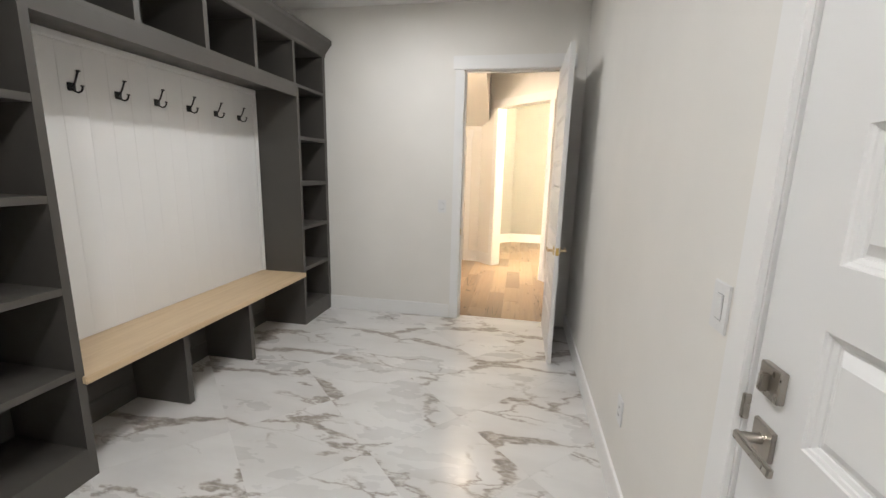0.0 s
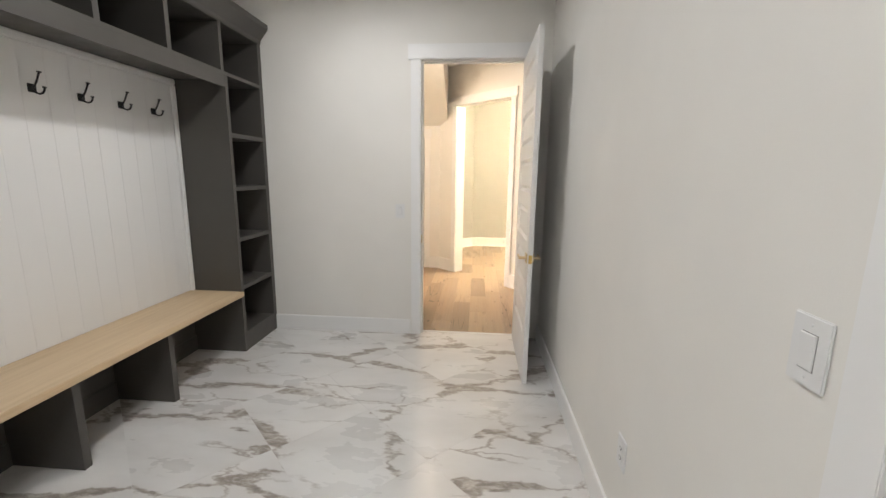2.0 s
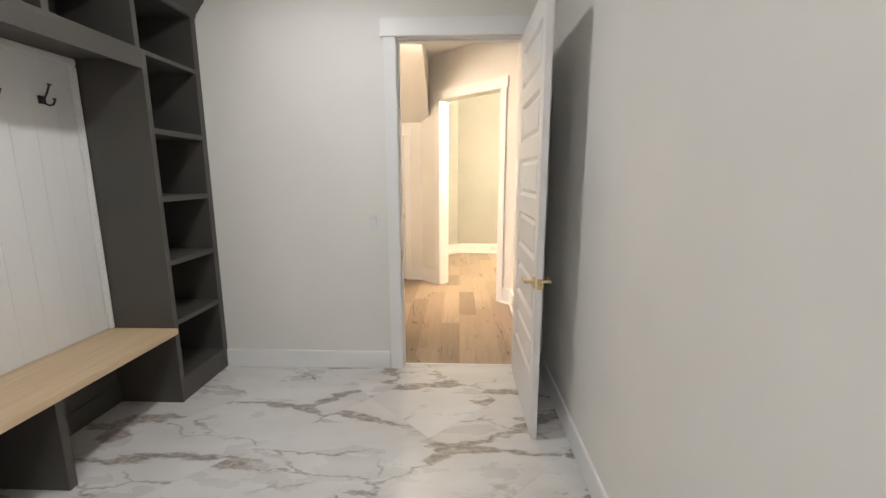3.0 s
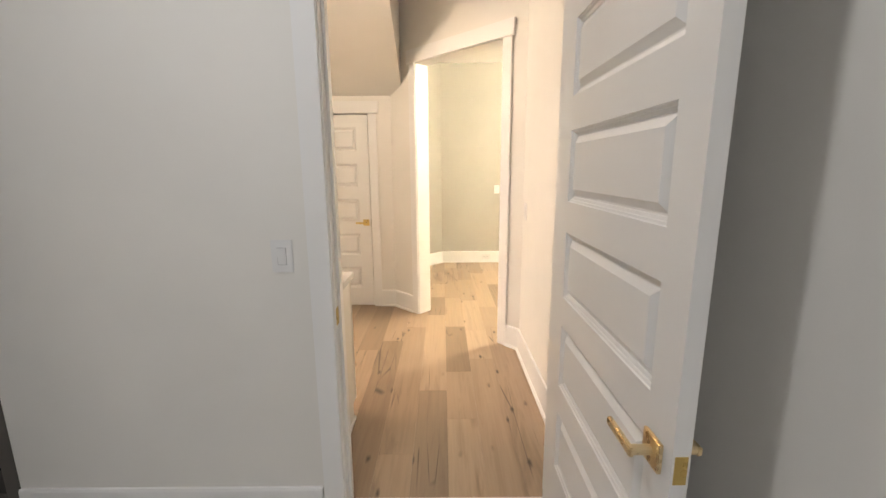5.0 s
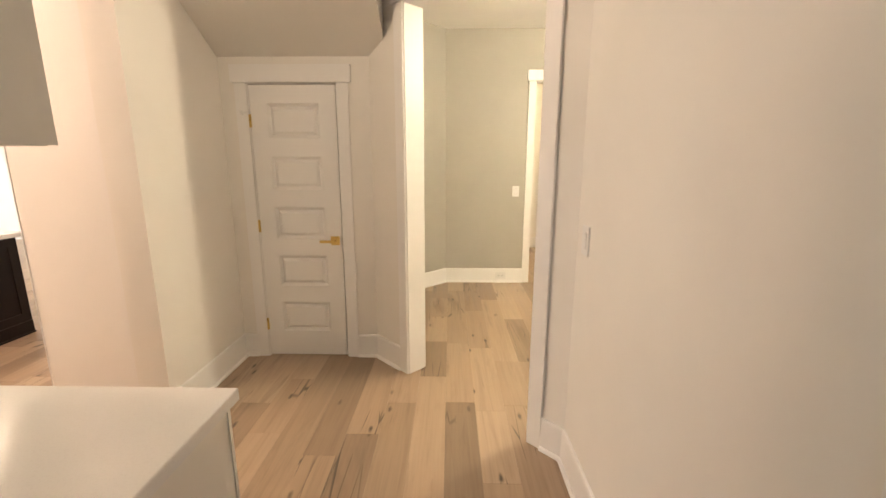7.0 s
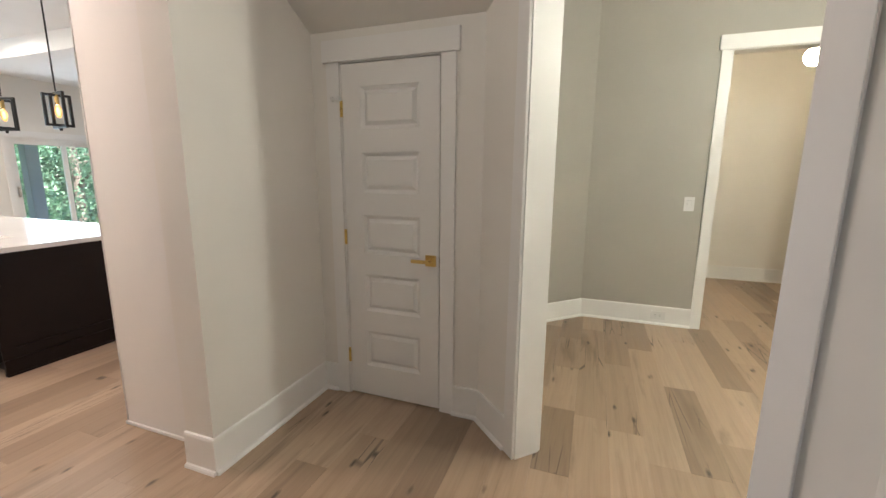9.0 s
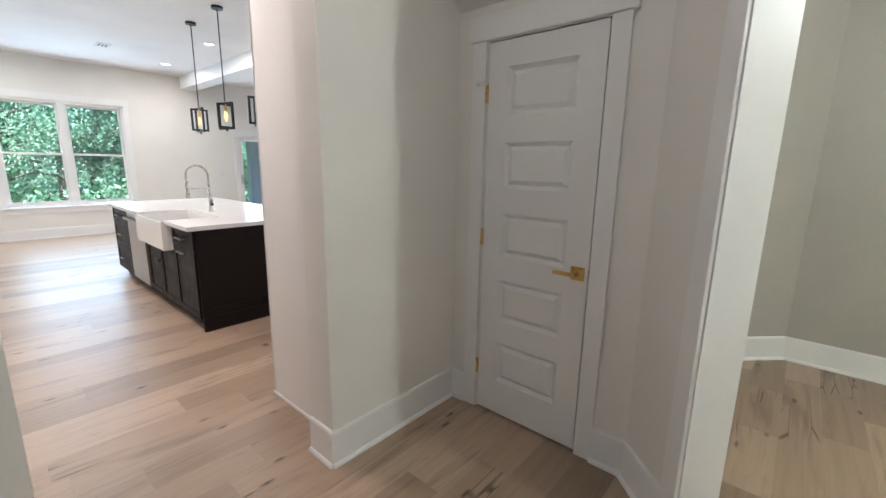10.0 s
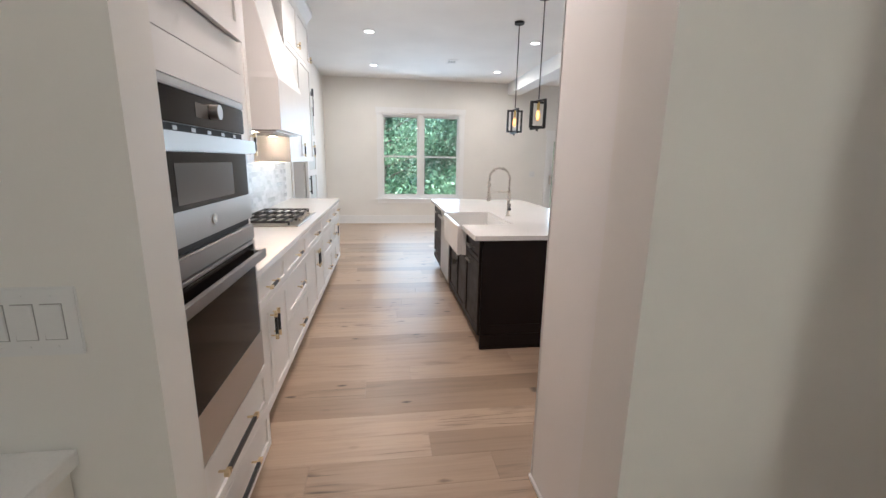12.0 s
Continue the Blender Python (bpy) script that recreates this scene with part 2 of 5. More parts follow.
WALL = paint("wall_paint", (0.795, 0.775, 0.735), 0.6)
GREIGE = paint("greige_paint", (0.42, 0.40, 0.355), 0.6)
CEIL = paint("ceiling_paint", (0.86, 0.855, 0.84), 0.75)
TRIM = paint("trim_paint", (0.83, 0.825, 0.815), 0.33, 0.08, 0.015)
DOORWHITE = paint("door_paint", (0.79, 0.785, 0.775), 0.36, 0.12, 0.015)
LOCKER = paint("charcoal_cabinet_paint", (0.073, 0.067, 0.060), 0.45, 0.12, 0.05)
BOARD = paint("white_board_paint", (0.78, 0.775, 0.765), 0.4, 0.1, 0.02)
CABWHITE = paint("white_cabinet_paint", (0.80, 0.785, 0.765), 0.34, 0.08, 0.012)
DESKPAINT = paint("pale_cabinet_paint", (0.74, 0.715, 0.665), 0.36, 0.08, 0.012)
ESPRESSO = paint("espresso_cabinet_paint", (0.0115, 0.0068, 0.0055), 0.48, 0.08, 0.08, 0.22)
MAPLE = plain_wood("clear_maple", (0.66, 0.50, 0.32), (0.58, 0.42, 0.255), (30, 1.6, 30))
OAK = oak_planks()
MARBLE = marble_tile()
GROUT = paint("grout", (0.70, 0.69, 0.675), 0.85, 0.4, 0.06)
SUBFLOOR = paint("subfloor", (0.10, 0.075, 0.055), 0.8)
BRASS = metal("brushed_brass", (0.66, 0.47, 0.17), 0.30)
GOLD = metal("pale_gold", (0.74, 0.60, 0.38), 0.28)
NICKEL = metal("satin_nickel", (0.42, 0.39, 0.35), 0.30)
CHROME = metal("brushed_chrome", (0.74, 0.69, 0.63), 0.27)
STEEL = metal("stainless_steel", (0.43, 0.405, 0.38), 0.30, True)
BLACKMETAL = paint("black_metal", (0.012, 0.012, 0.012), 0.42, 0.1, 0.1)
IRON = paint("cast_iron", (0.022, 0.021, 0.02), 0.6, 0.6, 0.2)
BLACKGLASS = material("black_oven_glass", (0.010, 0.008, 0.007), 0.08, spec=0.12)
GREYGLASS = material("grey_display_glass", (0.085, 0.083, 0.08), 0.12)
PLASTIC = paint("white_plastic", (0.76, 0.76, 0.755), 0.3, 0.03, 0.01)
# grey that stands for the shade round the switch rockers
GAPSHADE = material("gap_shade_grey", (0.30, 0.30, 0.29), 0.6)
# dark colour for the shade in slots and gaps, also the dishwasher tub
SHADOWGAP = material("shade_dark", (0.03, 0.028, 0.026), 0.7)
CERAMIC = paint("white_fireclay", (0.80, 0.795, 0.78), 0.12, 0.02, 0.01)
QUARTZ = quartz()
SPLASH = mosaic()
RUBBER = paint("black_rubber", (0.02, 0.02, 0.02), 0.6)
LED = glow("led_lens", (1.0, 0.93, 0.83), 2.0)
FILAMENT = glow("amber_filament", (1.0, 0.60, 0.26), 0.75)
GLOBE = glow("amber_globe", (1.0, 0.78, 0.48), 20.0)
# fill light for the den, on an added globe out of view
DENFILL = glow("den_fill_globe", (1.0, 0.91, 0.71), 68.0)
BULB = material("amber_bulb_glass", (1.0, 0.62, 0.26), 0.18)
shader(BULB).inputs["Transmission Weight"].default_value = 1.0
shader(BULB).inputs["IOR"].default_value = 1.08
shader(BULB).inputs["Emission Color"].default_value = (1.0, 0.45, 0.14, 1)
shader(BULB).inputs["Emission Strength"].default_value = 0.12
GLASS = material("clear_glass", (1, 1, 1), 0.0)
shader(GLASS).inputs["Transmission Weight"].default_value = 1.0
shader(GLASS).inputs["IOR"].default_value = 1.45
FROST = material("frosted_glass", (0.62, 0.66, 0.66), 0.55)
BARK = plain_wood("bark", (0.16, 0.12, 0.09), (0.07, 0.055, 0.045), (12, 12, 2), 0.85)
LEAF_A = leafy("leaves_bright", (0.09, 0.19, 0.10), (0.18, 0.31, 0.18), (0.36, 0.50, 0.31))
LEAF_B = leafy("leaves_deep", (0.08, 0.17, 0.11), (0.15, 0.26, 0.17), (0.28, 0.40, 0.27))
GRASS = paint("grass_ground", (0.06, 0.09, 0.03), 0.9, 0.8, 0.3)
PORCHGREY = paint("grey_porch_paint", (0.24, 0.235, 0.23), 0.6, 0.4, 0.1)
CONCRETE = paint("porch_concrete", (0.42, 0.41, 0.39), 0.8, 0.5, 0.1)

# ---- building helpers ----
PLACE = {}


def thing(name, m, label="", category="", group="", kind=""):
    ob = new(name)
    ob.empty_display_size = 0.1
    ob.matrix_basis = m
    PLACE[ob] = m
    return tagged(ob, label, category, group, kind)


def link_mesh(name, bm, mat):
    mesh = bpy.data.meshes.new(name)
    bmesh.ops.recalc_face_normals(bm, faces=bm.faces)
    bm.to_mesh(mesh)
    bm.free()
    mesh.materials.append(mat)
    return new(name, mesh)


def part(name, bm, mat, parent, label="", smooth=False):
    """Links a bmesh, given in its thing's own axes, as one mesh under a thing or a part."""
    ob = link_mesh(name, bm, mat)
    ob.parent = parent
    PLACE[ob] = PLACE[parent]
    if smooth:
        for p in ob.data.polygons:
            p.use_smooth = True
    return tagged(ob, label)


def setting(name, bm, mat, category, label=""):
    ob = link_mesh(name, bm, mat)
    PLACE[ob] = Matrix()
    return tagged(ob, label, category, kind="structure")


def box(bm, x0, x1, y0, y1, z0, z1, bevel=0.0, m=None):
    made = bmesh.ops.create_cube(bm, size=1.0)["verts"]
    bmesh.ops.transform(bm, verts=made, matrix=Matrix.Translation(((x0 + x1) / 2, (y0 + y1) / 2, (z0 + z1) / 2)) @ Matrix.Diagonal((abs(x1 - x0), abs(y1 - y0), abs(z1 - z0), 1)))
    if bevel:
        edges = list({e for v in made for e in v.link_edges})
        out = bmesh.ops.bevel(bm, geom=edges, offset=bevel, segments=2, affect="EDGES")
        made = list({v for f in out["faces"] for v in f.verts} | {v for v in made if v.is_valid})
    if m is not None:
        bmesh.ops.transform(bm, verts=made, matrix=m)
    return bm


def boxes(*rows, bevel=0.0, m=None):
    bm = bmesh.new()
    for r in rows:
        box(bm, *r, bevel=bevel, m=m)
    return bm


def rod(bm, a, b, r, r2=None, sides=12):
    a, b = Vector(a), Vector(b)
    m = Matrix.Translation((a + b) / 2) @ (b - a).to_track_quat("Z", "Y").to_matrix().to_4x4()
    bmesh.ops.create_cone(bm, cap_ends=True, segments=sides, radius1=r, radius2=r if r2 is None else r2, depth=(b - a).length, matrix=m)
    return bm


def rods(*rows, sides=12):
    bm = bmesh.new()
    for a, b, r in rows:
        rod(bm, a, b, r, sides=sides)
    return bm


def tube(points, r, sides=10):
    """A bent round bar through the points."""
    bm = bmesh.new()
    pts = [Vector(p) for p in points]
    rings = []
    for i, p in enumerate(pts):
        d = (pts[min(i + 1, len(pts) - 1)] - pts[max(i - 1, 0)]).normalized()
        side = d.cross(Vector((0.31, 0.2, 0.93))).normalized()
        up = d.cross(side)
        rings.append([bm.verts.new(p + r * (math.cos(k * math.tau / sides) * side + math.sin(k * math.tau / sides) * up)) for k in range(sides)])
    for a, b in zip(rings, rings[1:]):
        for k in range(sides):
            bm.faces.new((a[k], a[(k + 1) % sides], b[(k + 1) % sides], b[k]))
    bm.faces.new(rings[0][::-1])
    bm.faces.new(rings[-1])
    return bm


def prism(bm, profile, a, b):
    """Sweeps a closed profile (out, up) straight from a to b; out is to the right of the way."""
    a, b = Vector(a), Vector(b)
    d = (b - a).normalized()
    out = d.cross(Vector((0, 0, 1)))
    ends = [[bm.verts.new(p + u * out + Vector((0, 0, w))) for u, w in profile] for p in (a, b)]
    n = len(profile)
    for i in range(n):
        bm.faces.new((ends[0][i], ends[0][(i + 1) % n], ends[1][(i + 1) % n], ends[1][i]))
    bm.faces.new(ends[0][::-1])
    bm.faces.new(ends[1])
    return bm


# ---- walls ----
H, HK = 3.07, 3.19
setting("wall_mudroom_west", boxes((-2.46, -2.335, -1.22, 4.12, 0, H)), WALL, "wall", "off-white painted wall behind the mudroom lockers")
setting("wall_mudroom_south", boxes((-2.335, 0.78, -1.22, -1.10, 0, H)), WALL, "wall", "off-white painted mudroom wall")
setting("wall_mudroom_east", boxes((0.652, 0.78, -1.10, 0.015, 0, H), (0.652, 0.78, 0.975, 4.12, 0, H), (0.652, 0.78, 0.015, 0.975, 2.47, H)), WALL, "wall", "off-white painted mudroom wall with an outer door")
setting("wall_mudroom_north", boxes((-2.46, -0.47, 4.12, 4.25, 0, H), (0.472, 0.78, 4.12, 4.25, 0, H), (-0.47, 0.472, 4.12, 4.25, 2.49, H)), WALL, "wall", "off-white painted wall with a tall doorway")
setting("wall_hall_east", boxes((0.62, 0.76, 4.25, 5.86, 0, H)), WALL, "wall", "off-white painted hall wall")
setting("wall_hall_north", boxes((-1.61, -1.43, 6.965, 7.09, 0, H), (-0.765, -0.45, 6.965, 7.09, 0, H), (-1.43, -0.765, 6.965, 7.09, 2.085, H)), WALL, "wall", "off-white painted wall round the closet door")
setting("wall_hall_west", boxes((-1.79, -1.61, 6.075, 12.0, 0, HK)), WALL, "wall", "off-white painted wall end between hall and kitchen")
setting("wall_hall_stub", boxes((-1.745, -1.62, 4.25, 5.09, 0, HK)), WALL, "wall", "off-white painted wall stub beside the drop zone")
setting("wall_hall_header", boxes((-1.79, -1.62, 5.09, 6.075, H, HK)), WALL, "wall")
ANG = pose(-0.53, 6.95, 0, 0, 0, -45)
OL, OR, ON, OTOP = 0.379, 1.406, 1.63, 2.485
setting("wall_hall_angled", boxes((-0.02, OL - 0.02, 0, 0.14, 0, H), (OR + 0.02, ON + 0.12, 0, 0.14, 0, H), (OL - 0.02, OR + 0.02, 0, 0.14, OTOP + 0.02, H), m=ANG), WALL, "wall", "off-white painted angled wall with a cased opening")
# sloping soffit under the stairs
bm = bmesh.new()
quad = [(6.965, 2.243), (6.965, H), (5.64, H)]
ends = [[bm.verts.new((x, y, z)) for y, z in quad] for x in (-1.61, -0.42)]
for i in range(3):
    bm.faces.new((ends[0][i], ends[0][(i + 1) % 3], ends[1][(i + 1) % 3], ends[1][i]))
bm.faces.new(ends[0][::-1])
bm.faces.new(ends[1])
setting("soffit_hall", bm, WALL, "soffit", "off-white painted soffit sloping down under the stairs")
# the greige room and the one behind it
setting("wall_den_north", boxes((-0.05, 1.03, 9.12, 9.25, 0, 3.06), (2.05, 3.3, 9.12, 9.25, 0, 3.06), (1.03, 2.05, 9.12, 9.25, 2.5, 3.06)), GREIGE, "wall", "greige painted wall with a white cased doorway")
setting("wall_den_angled", boxes((0, 0.93, 0, 0.13, 0, 3.06), m=pose(-0.69, 8.46, 0, 0, 0, 45)), GREIGE, "wall", "greige painted angled wall")
setting("wall_den_west", boxes((-0.82, -0.69, 7.09, 8.5, 0, 3.06)), GREIGE, "wall")
setting("wall_den_east", boxes((3.2, 3.33, 5.86, 11.6, 0, 3.06)), GREIGE, "wall")
setting("wall_den_south", boxes((0.76, 3.2, 5.74, 5.86, 0, 3.06)), GREIGE, "wall")
setting("wall_bedroom_north", boxes((0.2, 3.2, 11.47, 11.6, 0, 3.06)), WALL, "wall", "cream painted wall in warm light")
setting("wall_bedroom_west", boxes((0.07, 0.2, 9.25, 11.6, 0, 3.06)), WALL, "wall")
# great room
setting("wall_kitchen_south", boxes((-6.95, -1.745, 4.14, 4.245, 0, HK), (-10.62, -7.75, 4.14, 4.245, 0, HK), (-7.75, -6.95, 4.14, 4.245, 2.08, HK)), WALL, "wall", "off-white painted kitchen wall")
setting("wall_pantry", boxes((-8.0, -6.7, 2.5, 2.62, 0, HK), (-8.1, -8.0, 2.5, 4.138, 0, HK), (-6.8, -6.7, 2.5, 4.138, 0, HK)), WALL, "wall")
setting("wall_kitchen_west", boxes((-10.62, -10.47, 4.245, 5.47, 0, HK), (-10.62, -10.47, 7.28, 9.45, 0, HK), (-10.62, -10.47, 11.30, 12.1, 0, HK), (-10.62, -10.47, 5.47, 7.28, 0, 0.595), (-10.62, -10.47, 5.47, 7.28, 2.46, HK), (-10.62, -10.47, 9.45, 11.30, 2.06, HK)), WALL, "wall", "off-white painted wall with a wide double window")
setting("wall_kitchen_north", boxes((-10.62, -1.61, 12.0, 12.12, 0, HK)), WALL, "wall")

setting("ceiling_mudroom", boxes((-2.46, 0.78, -1.22, 4.19, H, H + 0.12)), CEIL, "ceiling")
setting("ceiling_hall", boxes((-1.79, 0.76, 4.19, 7.09, H, H + 0.12), (-0.82, 0.78, 5.74, 7.12, H + 0.13, H + 0.14)), CEIL, "ceiling")
setting("ceiling_den", boxes((-0.82, 3.33, 5.74, 11.6, 3.06, 3.12)), CEIL, "ceiling", "white ceiling")
setting("ceiling_kitchen", boxes((-10.62, -1.70, 2.5, 12.12, HK, HK + 0.12)), CEIL, "ceiling", "white painted kitchen ceiling")
setting("beam_kitchen", boxes((-10.47, -1.79, 8.35, 8.65, 2.95, HK), bevel=0.004), CEIL, "beam", "white boxed ceiling beam across the great room")

# ---- trim ----
BASE_H = 0.184


def baseboard(a, b, out, height=BASE_H, shoe=True, name="baseboard"):
    """Flat board from a to b on the wall's face; its room lies to the right of the way when out is 1."""
    p = [(0, 0.0), (0.016, 0.0), (0.016, height - 0.012), (0.012, height), (0, height)]
    s = [(0.016, 0.0), (0.031, 0.0), (0.030, 0.010), (0.024, 0.018), (0.016, 0.020)]
    bm = bmesh.new()
    a, b = (*a, 0), (*b, 0)
    prism(bm, p, a, b) if out > 0 else prism(bm, p, b, a)
    ob = setting(name, bm, TRIM, "baseboard", "white painted flat baseboard")
    if shoe:
        sm = bmesh.new()
        prism(sm, s, a, b) if out > 0 else prism(sm, s, b, a)
        part("shoe_moulding", sm, TRIM, ob)
    return ob


def at45(s, off=0.0):
    v = ANG @ Vector((s, off, 0))
    return v.x, v.y


MB = 0.14
baseboard((-1.88, 4.12), (-0.55, 4.12), 1, MB, False)
baseboard((0.652, 4.12), (0.652, 1.07), 1, MB, False)
baseboard((0.652, -0.09), (0.652, -1.10), 1, MB, False)
baseboard((0.652, -1.10), (-2.335, -1.10), 1, MB, False)
baseboard((-2.335, -1.10), (-2.335, 0.93), 1, MB, False)
baseboard((0.62, 5.80), (0.62, 4.25), 1)
baseboard(at45(OR + 0.09), at45(ON), 1)
baseboard(at45(0.0), at45(OL - 0.09), 1)
baseboard((-0.70, 6.965), (-0.53, 6.965), 1)
baseboard((-1.61, 6.965), (-1.50, 6.965), 1)
baseboard((-1.61, 6.06), (-1.61, 6.965), 1)
baseboard((-1.79, 6.075), (-1.595, 6.075), 1)
baseboard((-0.05, 9.12), (0.965, 9.12), 1)
baseboard((-0.69, 8.46), (-0.035, 9.115), 1)
baseboard((0.2, 11.47), (3.2, 11.47), 1)
baseboard((-10.47, 4.245), (-10.47, 9.36), 1)
baseboard((-10.47, 4.245), (-8.95, 4.245), -1)


def casing(name, m, x0, x1, top, depth0, depth1, width=0.09, head=0.125, ear=0.022, faces=(-1, 1), label="", ears=True):
    """Flat casing, head board and jambs round an opening x0..x1 in a wall between depth0 and depth1, in the axes m (front is -y)."""
    frame_ob = thing(name, m, label or "white painted flat door casing with an eared head", "door frame", kind="structure")
    part("jamb", boxes((x0 - 0.02, x0, depth0 - 0.004, depth1 + 0.004, 0, top)), TRIM, frame_ob)
    part("jamb", boxes((x1, x1 + 0.02, depth0 - 0.004, depth1 + 0.004, 0, top)), TRIM, frame_ob)
    part("head_jamb", boxes((x0 - 0.02, x1 + 0.02, depth0 - 0.004, depth1 + 0.004, top, top + 0.02)), TRIM, frame_ob)
    for f in faces:
        ya, yb = (depth0 - 0.020, depth0 - 0.0045) if f < 0 else (depth1 + 0.0045, depth1 + 0.020)
        for xa, xb in ((x0 - width, x0 - 0.005), (x1 + 0.005, x1 + width)):
            part("side_casing", boxes((xa, xb, ya, yb, 0, top + 0.004), bevel=0.002), TRIM, frame_ob)
        yc, yd = (ya - 0.008, yb) if f < 0 else (ya, yb + 0.008)
        part("head_casing", boxes((x0 - width - ear, x1 + width + ear, yc, yd, top + 0.005, top + head), bevel=0.003), TRIM, frame_ob)
    return frame_ob


frame_1 = casing("door_frame_mudroom", pose(0, 0, 0), -0.45, 0.452, 2.47, 4.12, 4.25)
part("door_stop", boxes((-0.449, -0.437, 4.160, 4.195, 0, 2.47), (0.44, 0.451, 4.160, 4.195, 0, 2.47), (-0.437, 0.44, 4.160, 4.195, 2.458, 2.469)), TRIM, frame_1)
part("strike_plate", boxes((-0.4498, -0.4475, 4.125, 4.157, 0.885, 0.955), (-0.4475, -0.446, 4.118, 4.130, 0.90, 0.94)), BRASS, frame_1, "brass strike plate")
casing("door_frame_opening", ANG, OL, OR, OTOP, 0.0, 0.14)
casing("door_frame_closet", pose(0, 0, 0), -1.41, -0.785, 2.065, 6.965, 7.09, faces=(-1,), head=0.125)
casing("door_frame_den", pose(0, 0, 0), 1.05, 2.03, 2.48, 9.12, 9.25)
casing("door_frame_outer", pose(0.652, 0.975, 0, 0, 0, -90), 0.02, 0.94, 2.45, 0.0, 0.13, faces=(-1,))
casing("door_frame_pantry", pose(-6.95, 4.245, 0, 0, 0, 180), 0.02, 0.78, 2.06, 0.0, 0.125, faces=(-1,), width=0.08)

# ---- windows ----
def sash_window(name, m, width, height, depth, label):
    """Two double-hung units side by side behind one casing; local x across, -y to the room, z from the sill."""
    w = thing(name, m, label, "window", kind="structure")
    part("window_frame", boxes((0, 0.035, 0.01, depth, 0, height), (width - 0.035, width, 0.01, depth, 0, height), (0, width, 0.01, depth, 0, 0.035), (0, width, 0.01, depth, height - 0.035, height), (width / 2 - 0.055, width / 2 + 0.055, 0.01, depth, 0.035, height - 0.035)), TRIM, w, "white vinyl frame with a broad mullion")
    part("casing", boxes((-0.09, 0.004, -0.018, -0.002, -0.02, height + 0.01), (width - 0.004, width + 0.09, -0.018, -0.002, -0.02, height + 0.01), (-0.11, width + 0.11, -0.024, -0.002, height + 0.011, height + 0.13), (-0.09, width + 0.09, -0.018, -0.002, -0.13, -0.045)), TRIM, w)
    part("window_sill", boxes((-0.12, width + 0.12, -0.04, 0.06, -0.044, -0.018), bevel=0.004), TRIM, w)
    for x0, x1 in ((0.036, width / 2 - 0.056), (width / 2 + 0.056, width - 0.036)):
        mid = height / 2
        for z0, z1, y in ((0.036, mid + 0.02, 0.045), (mid - 0.02, height - 0.036, 0.085)):
            s = part("sash", boxes((x0, x0 + 0.03, y, y + 0.035, z0, z1), (x1 - 0.03, x1, y, y + 0.035, z0, z1), (x0 + 0.03, x1 - 0.03, y, y + 0.035, z0, z0 + 0.04), (x0 + 0.03, x1 - 0.03, y, y + 0.035, z1 - 0.035, z1)), TRIM, w)
            g = part("pane", boxes((x0 + 0.028, x1 - 0.028, y + 0.015, y + 0.019, z0 + 0.038, z1 - 0.033)), GLASS, s)
            g.visible_shadow = False
    return w


sash_window("window_1", pose(-10.47, 5.47, 0.595, 0, 0, 90), 1.81, 1.865, 0.15, "white double-hung window pair facing green trees")
pd = thing("patio_door", pose(-10.47, 9.45, 0, 0, 0, 90), "white sliding glass patio door facing a porch and trees", "door", kind="structure")
part("frame", boxes((0, 0.04, 0.01, 0.15, 0, 2.06), (1.81, 1.85, 0.01, 0.15, 0, 2.06), (0.04, 1.81, 0.01, 0.15, 2.02, 2.06), (0.04, 1.81, 0.01, 0.15, 0, 0.04)), TRIM, pd)
part("casing", boxes((-0.09, 0.004, -0.018, -0.002, 0, 2.065), (1.846, 1.94, -0.018, -0.002, 0, 2.065), (-0.115, 1.965, -0.026, -0.002, 2.066, 2.19)), TRIM, pd)
for x0, x1, y in ((0.042, 0.96, 0.04), (0.90, 1.808, 0.09)):
    s = part("sliding_panel", boxes((x0, x0 + 0.075, y, y + 0.04, 0.042, 2.018), (x1 - 0.075, x1, y, y + 0.04, 0.042, 2.018), (x0 + 0.075, x1 - 0.075, y, y + 0.04, 0.042, 0.14), (x0 + 0.075, x1 - 0.075, y, y + 0.04, 1.94, 2.018)), TRIM, pd)
    g = part("pane", boxes((x0 + 0.07, x1 - 0.07, y + 0.018, y + 0.022, 0.13, 1.95)), GLASS, s)
    g.visible_shadow = False
part("handle", boxes((0.055, 0.085, -0.006, 0.039, 0.93, 1.13), bevel=0.006), CHROME, pd, "grey pull handle")

# ---- recessed lights and vent ----
def recessed(place, size):
    x, y, z = place
    t = thing("recessed_light", pose(x, y, z + 0.025), "round white recessed ceiling light, switched on", "ceiling light", "recessed ceiling lights")
    bm = bmesh.new()
    for r0, r1, z0, z1 in ((0.062, 0.092, -0.008, -0.0005),):
        n = 32
        ring = [[bm.verts.new((r * math.cos(k * math.tau / n), r * math.sin(k * math.tau / n), w)) for k in range(n)] for r, w in ((r0, z1), (r0, z0), (r1 - 0.004, z0), (r1, z1))]
        for a, b in zip(ring, ring[1:]):
            for k in range(n):
                bm.faces.new((a[k], a[(k + 1) % n], b[(k + 1) % n], b[k]))
    part("trim_ring", bm, PLASTIC, t)
    part("lens", rod(bmesh.new(), (0, 0, -0.006), (0, 0, -0.001), 0.0615, sides=32), LED, t, "glowing lens")


# a fixture for every lamp, the added unseen ones too
for place, watts, colour, size in LAMPS:
    recessed(place, size)
vent = thing("ceiling_vent", pose(-8.62, 6.75, HK), "white slotted ceiling vent", "vent")
part("frame", boxes((-0.16, 0.16, -0.09, 0.09, -0.008, -0.001), bevel=0.002), PLASTIC, vent)
